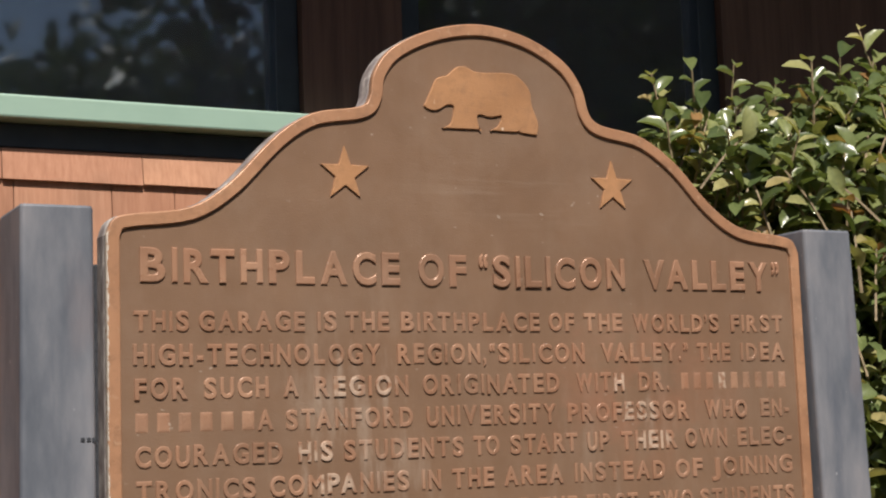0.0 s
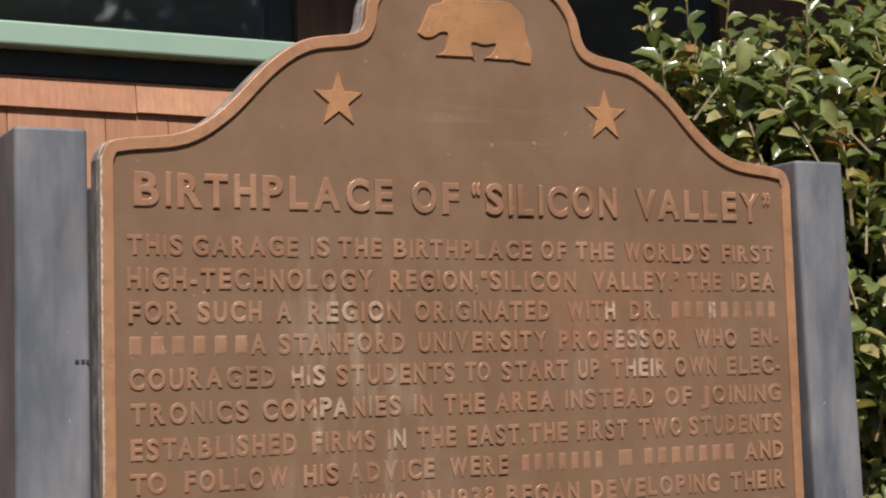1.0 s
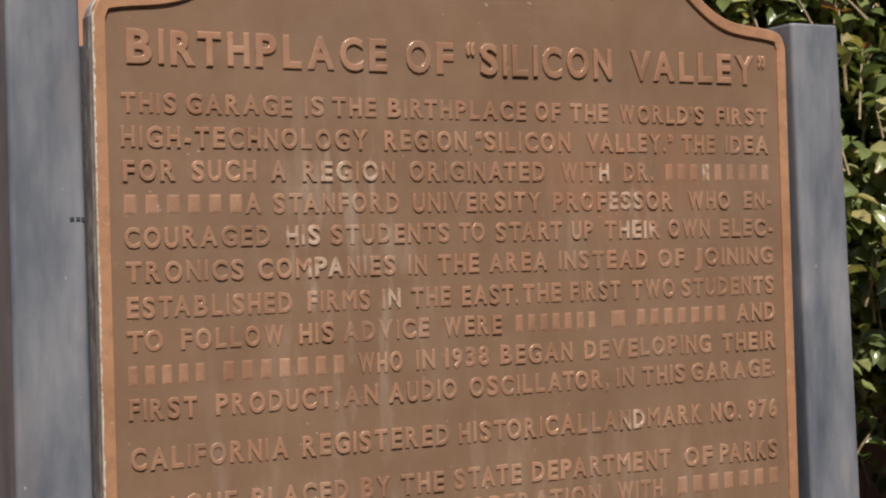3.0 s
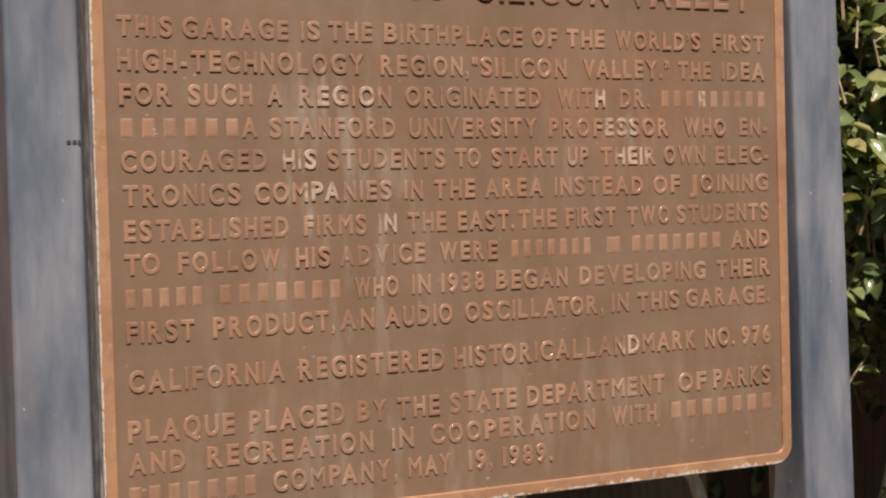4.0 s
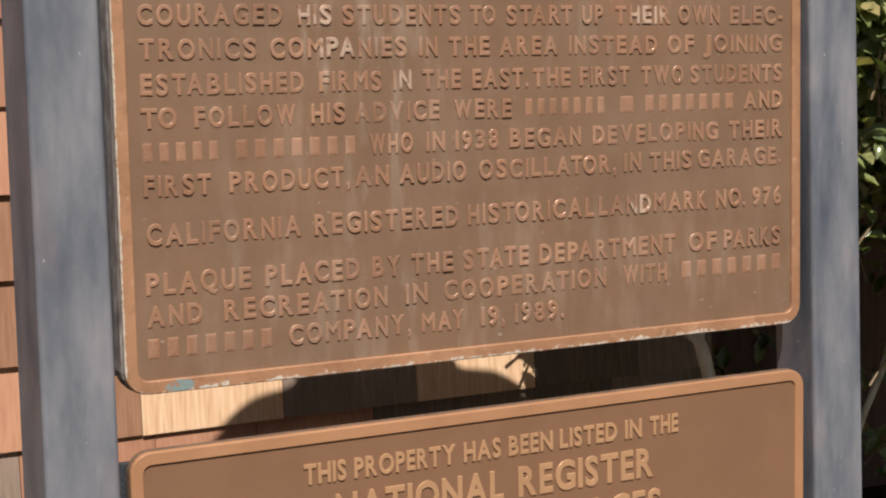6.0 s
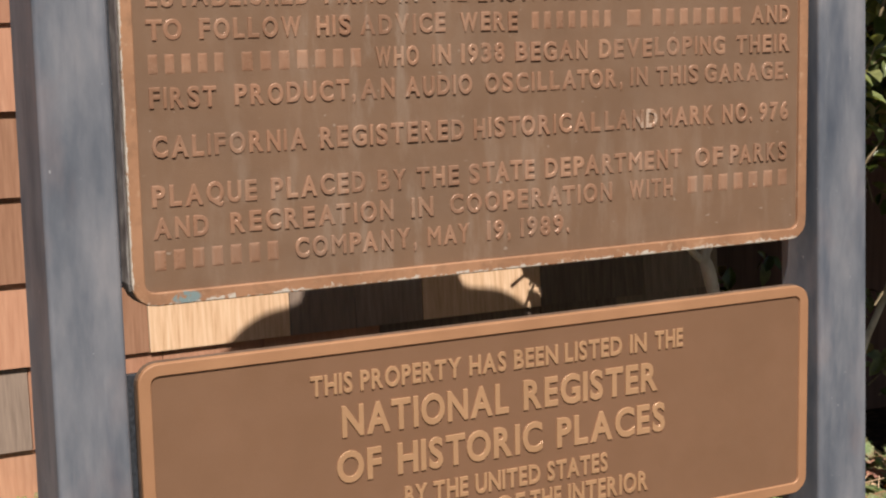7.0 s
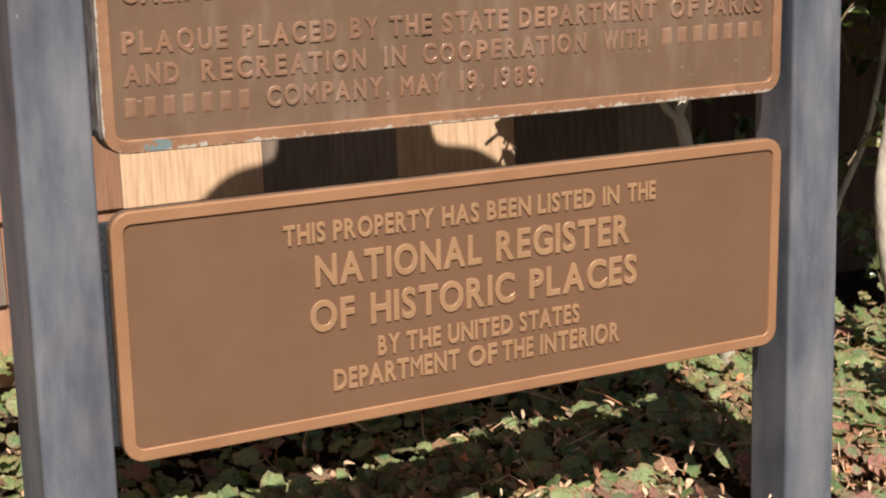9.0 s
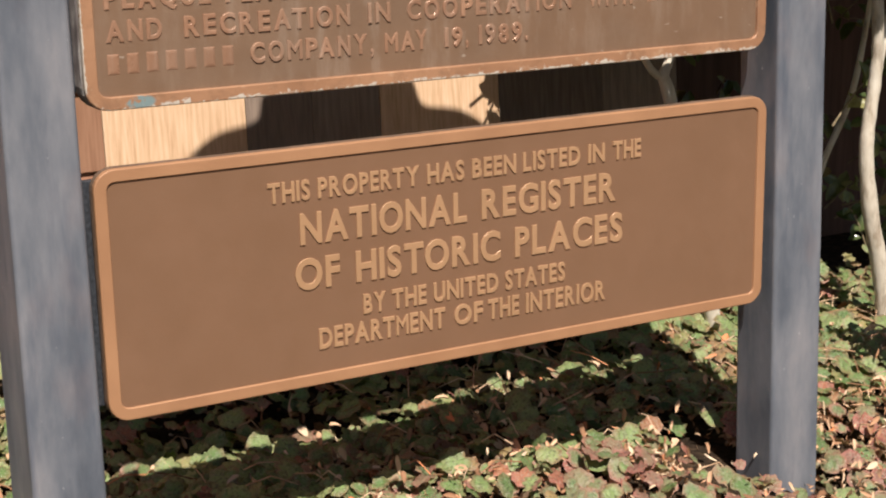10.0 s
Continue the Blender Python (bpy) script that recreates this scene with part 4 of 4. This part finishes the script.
for _ in range(7000):
    x, y = rng.uniform(-0.9, 1.7) + rng.gauss(0, 0.08), rng.uniform(-0.38, 0.34) + rng.gauss(0, 0.05)
    if in_post(x, y) or bare(x, y):
        continue
    size = rng.uniform(0.008, 0.022)
    litter.add(lay((x, y, ground_height(x, y) + rng.uniform(0.008, 0.05)), 0.45), leaf_points(size, size * rng.uniform(0.25, 0.8), rng.uniform(-1.0, 1.0), rng.uniform(0.0, 0.7)))
for _ in range(5000):
    x, y = rng.uniform(-0.7, 1.6), rng.uniform(-0.36, 0.12)
    if in_post(x, y) or bare(x, y):
        continue
    size = rng.uniform(0.008, 0.020)
    litter.add(lay((x, y, ground_height(x, y) + rng.uniform(0.03, 0.085)), 0.8), leaf_points(size, size * rng.uniform(0.12, 0.5), rng.uniform(-1.0, 1.0), rng.uniform(0.2, 0.9)))
for _ in range(900):
    x, y = cover_spot()
    if in_post(x, y, 0.08):
        continue
    a, b = rng.uniform(0, 6.28), rng.uniform(0.03, 0.10)
    p = Vector((x, y, ground_height(x, y) + rng.uniform(0.03, 0.085)))
    tube(stalks, [p, p + Vector((b * math.cos(a) * 0.5, b * math.sin(a) * 0.5, 0.012)), p + Vector((b * math.cos(a), b * math.sin(a), rng.uniform(-0.02, 0.03)))], [0.0012, 0.0011, 0.0008], 4)
bed = tagged(new("ground_cover", cover.mesh("ground_cover", cover_leaf)), "low ground cover of round green scalloped leaves", "ground cover", kind="stuff")
tagged(new("reddened_ground_cover", reds.mesh("reddened_ground_cover", red_leaf)), "low ground cover of reddish scalloped leaves turned by drought", "ground cover", kind="stuff")
tagged(new("leaf_litter", litter.mesh("leaf_litter", dry_leaf)), "dry brown fallen leaves among ground cover", "leaf litter", kind="stuff")
tagged(new("dry_stalks", finish(stalks, "dry_stalks", dry_leaf)), "thin dry stalks lying among the leaves", "dry stalks", kind="stuff")
kinds = []
for i in range(12):
    one = Leaves()
    one.disc(Matrix(), round_leaf(rng.uniform(0.019, 0.027), rng.choice((6, 7, 8)), rng.uniform(0.03, 0.10), rng.uniform(-0.1, 0.3)))
    kinds.append(one.mesh("leaf", red_leaf if i > 6 else cover_leaf))
for x, y, z in spots[:250]:
    ob = new("leaf", rng.choice(kinds[7:] if reddened(x, y) else kinds[:7]))
    ob.parent = bed
    ob.matrix_basis = lay((x, y, z + 0.012), 0.35)


# ---- trees across the street, seen in the panes ----
def tree(x, y, tall, wide, seed):
    r = random.Random(seed)
    ob = thing("tree", "leafy green street tree standing beyond the garden", "tree", (x, y, 0), "street trees")
    bm = bmesh.new()
    base = Vector((0, 0, -0.1))
    limb(bm, [base, Vector((0.1, 0, tall * 0.3)), Vector((0, 0.1, tall * 0.6))], 0.2, 0.09, 5, 8, 0.1)
    ends = []
    for i in range(9):
        a = i * 2.4
        e = Vector((wide * 0.6 * math.cos(a), wide * 0.6 * math.sin(a), tall * r.uniform(0.55, 0.95)))
        limb(bm, [Vector((0.05, 0, tall * 0.35)), Vector((e.x * 0.4, e.y * 0.4, tall * 0.55)), e], 0.07, 0.02, 4, 6)
        ends.append(e)
    part("trunk", bm, tree_bark, ob, "", True)
    lv = Leaves()
    for _ in range(4600):
        e = r.choice(ends) + Vector([r.gauss(0, wide * 0.22) for _ in range(3)])
        m = Matrix.LocRotScale(e, Euler([r.uniform(0, 6.28) for _ in range(3)]), None)
        s = r.uniform(0.18, 0.34)
        lv.add(m, leaf_points(s, s * 0.6, 0.2, 0.2))
    c = new("crown", lv.mesh("crown", tree_leaf))
    c.parent = ob
    tagged(c, "leafy green crown", kind="stuff")


for i, (x, y, tall, wide) in enumerate(((5.6, -12.0, 7.5, 2.6), (8.6, -11.5, 8.0, 2.8), (11.5, -11.0, 8.0, 2.8), (15.0, -11.0, 7.5, 3.0), (4.4, -15.0, 6.4, 2.2), (19.0, -10.0, 8.0, 3.2), (-1.5, -14.0, 7.0, 2.6))):
    tree(x, y, tall, wide, 40 + i)

# ---- shingles, each a piece of the wall ----
SEAMS = {3: (-0.60, -0.41, -0.2345, 0.03, 0.16, 0.30, 0.56), 11: (-0.66, -0.45, -0.21, 0.03)}
bpy.context.view_layer.update()


def shingle(x0, x1, z, tall, shade):
    """A tapered board, thicker at its lower edge, leaning on the course below."""
    bm = bmesh.new()
    t0, t1 = 0.011 + shade * 0.004, 0.004
    sag = (shade - 0.5) * 0.003
    low = [Vector((x0, WALL_Y - t0, z + sag)), Vector((x1, WALL_Y - t0, z - sag)), Vector((x1, WALL_Y + 0.010, z - sag)), Vector((x0, WALL_Y + 0.010, z + sag))]
    high = [Vector((x0, WALL_Y - t1, z + tall)), Vector((x1, WALL_Y - t1, z + tall)), Vector((x1, WALL_Y + 0.010, z + tall)), Vector((x0, WALL_Y + 0.010, z + tall))]
    rings(bm, [low, high], True, True)
    return bm


def board_of(k, x):
    """The wood of the board in course k that begins at x: some were renewed, some are darkened to stand for shade."""
    if k == 2 and (-0.24 < x < 0.0 or 0.29 < x < 0.31):
        return fresh_cedar
    # these boards lie in the sign's shade, which the darker wood paints in
    if k in (1, 2, 3) and x > -0.01:
        return shaded_old_cedar
    if k == 2 and -0.42 < x < -0.40 or k in (3, 4) and x < -0.5:
        return red_cedar
    if k == 1 and x < -0.5:
        return shaded_old_cedar
    return cedar


for k in range(11):
    z = FIRST + COURSE * k
    tall = min(COURSE + 0.004, 1.793 - z)
    seams = list(SEAMS.get(k + 1, ()))
    x = seams[-1] if seams else -1.0 - rng.uniform(0, 0.15)
    if not seams:
        seams = [x]
    else:
        seams = [seams[0] - 0.36, seams[0] - 0.17] + seams
    while x < 1.75:
        x += rng.uniform(0.10, 0.25)
        seams.append(x)
    if k < 5:
        seams = [q for q in seams if q < ADDED_RECESS_X - 0.04] + [ADDED_RECESS_X]
    for a, b in zip(seams, seams[1:]):
        part("shingle", shingle(a + 0.0008, b - 0.0008, z, tall, rng.random()), board_of(k, a), wall_low)
bpy.data.objects.remove(TEXT_OB)
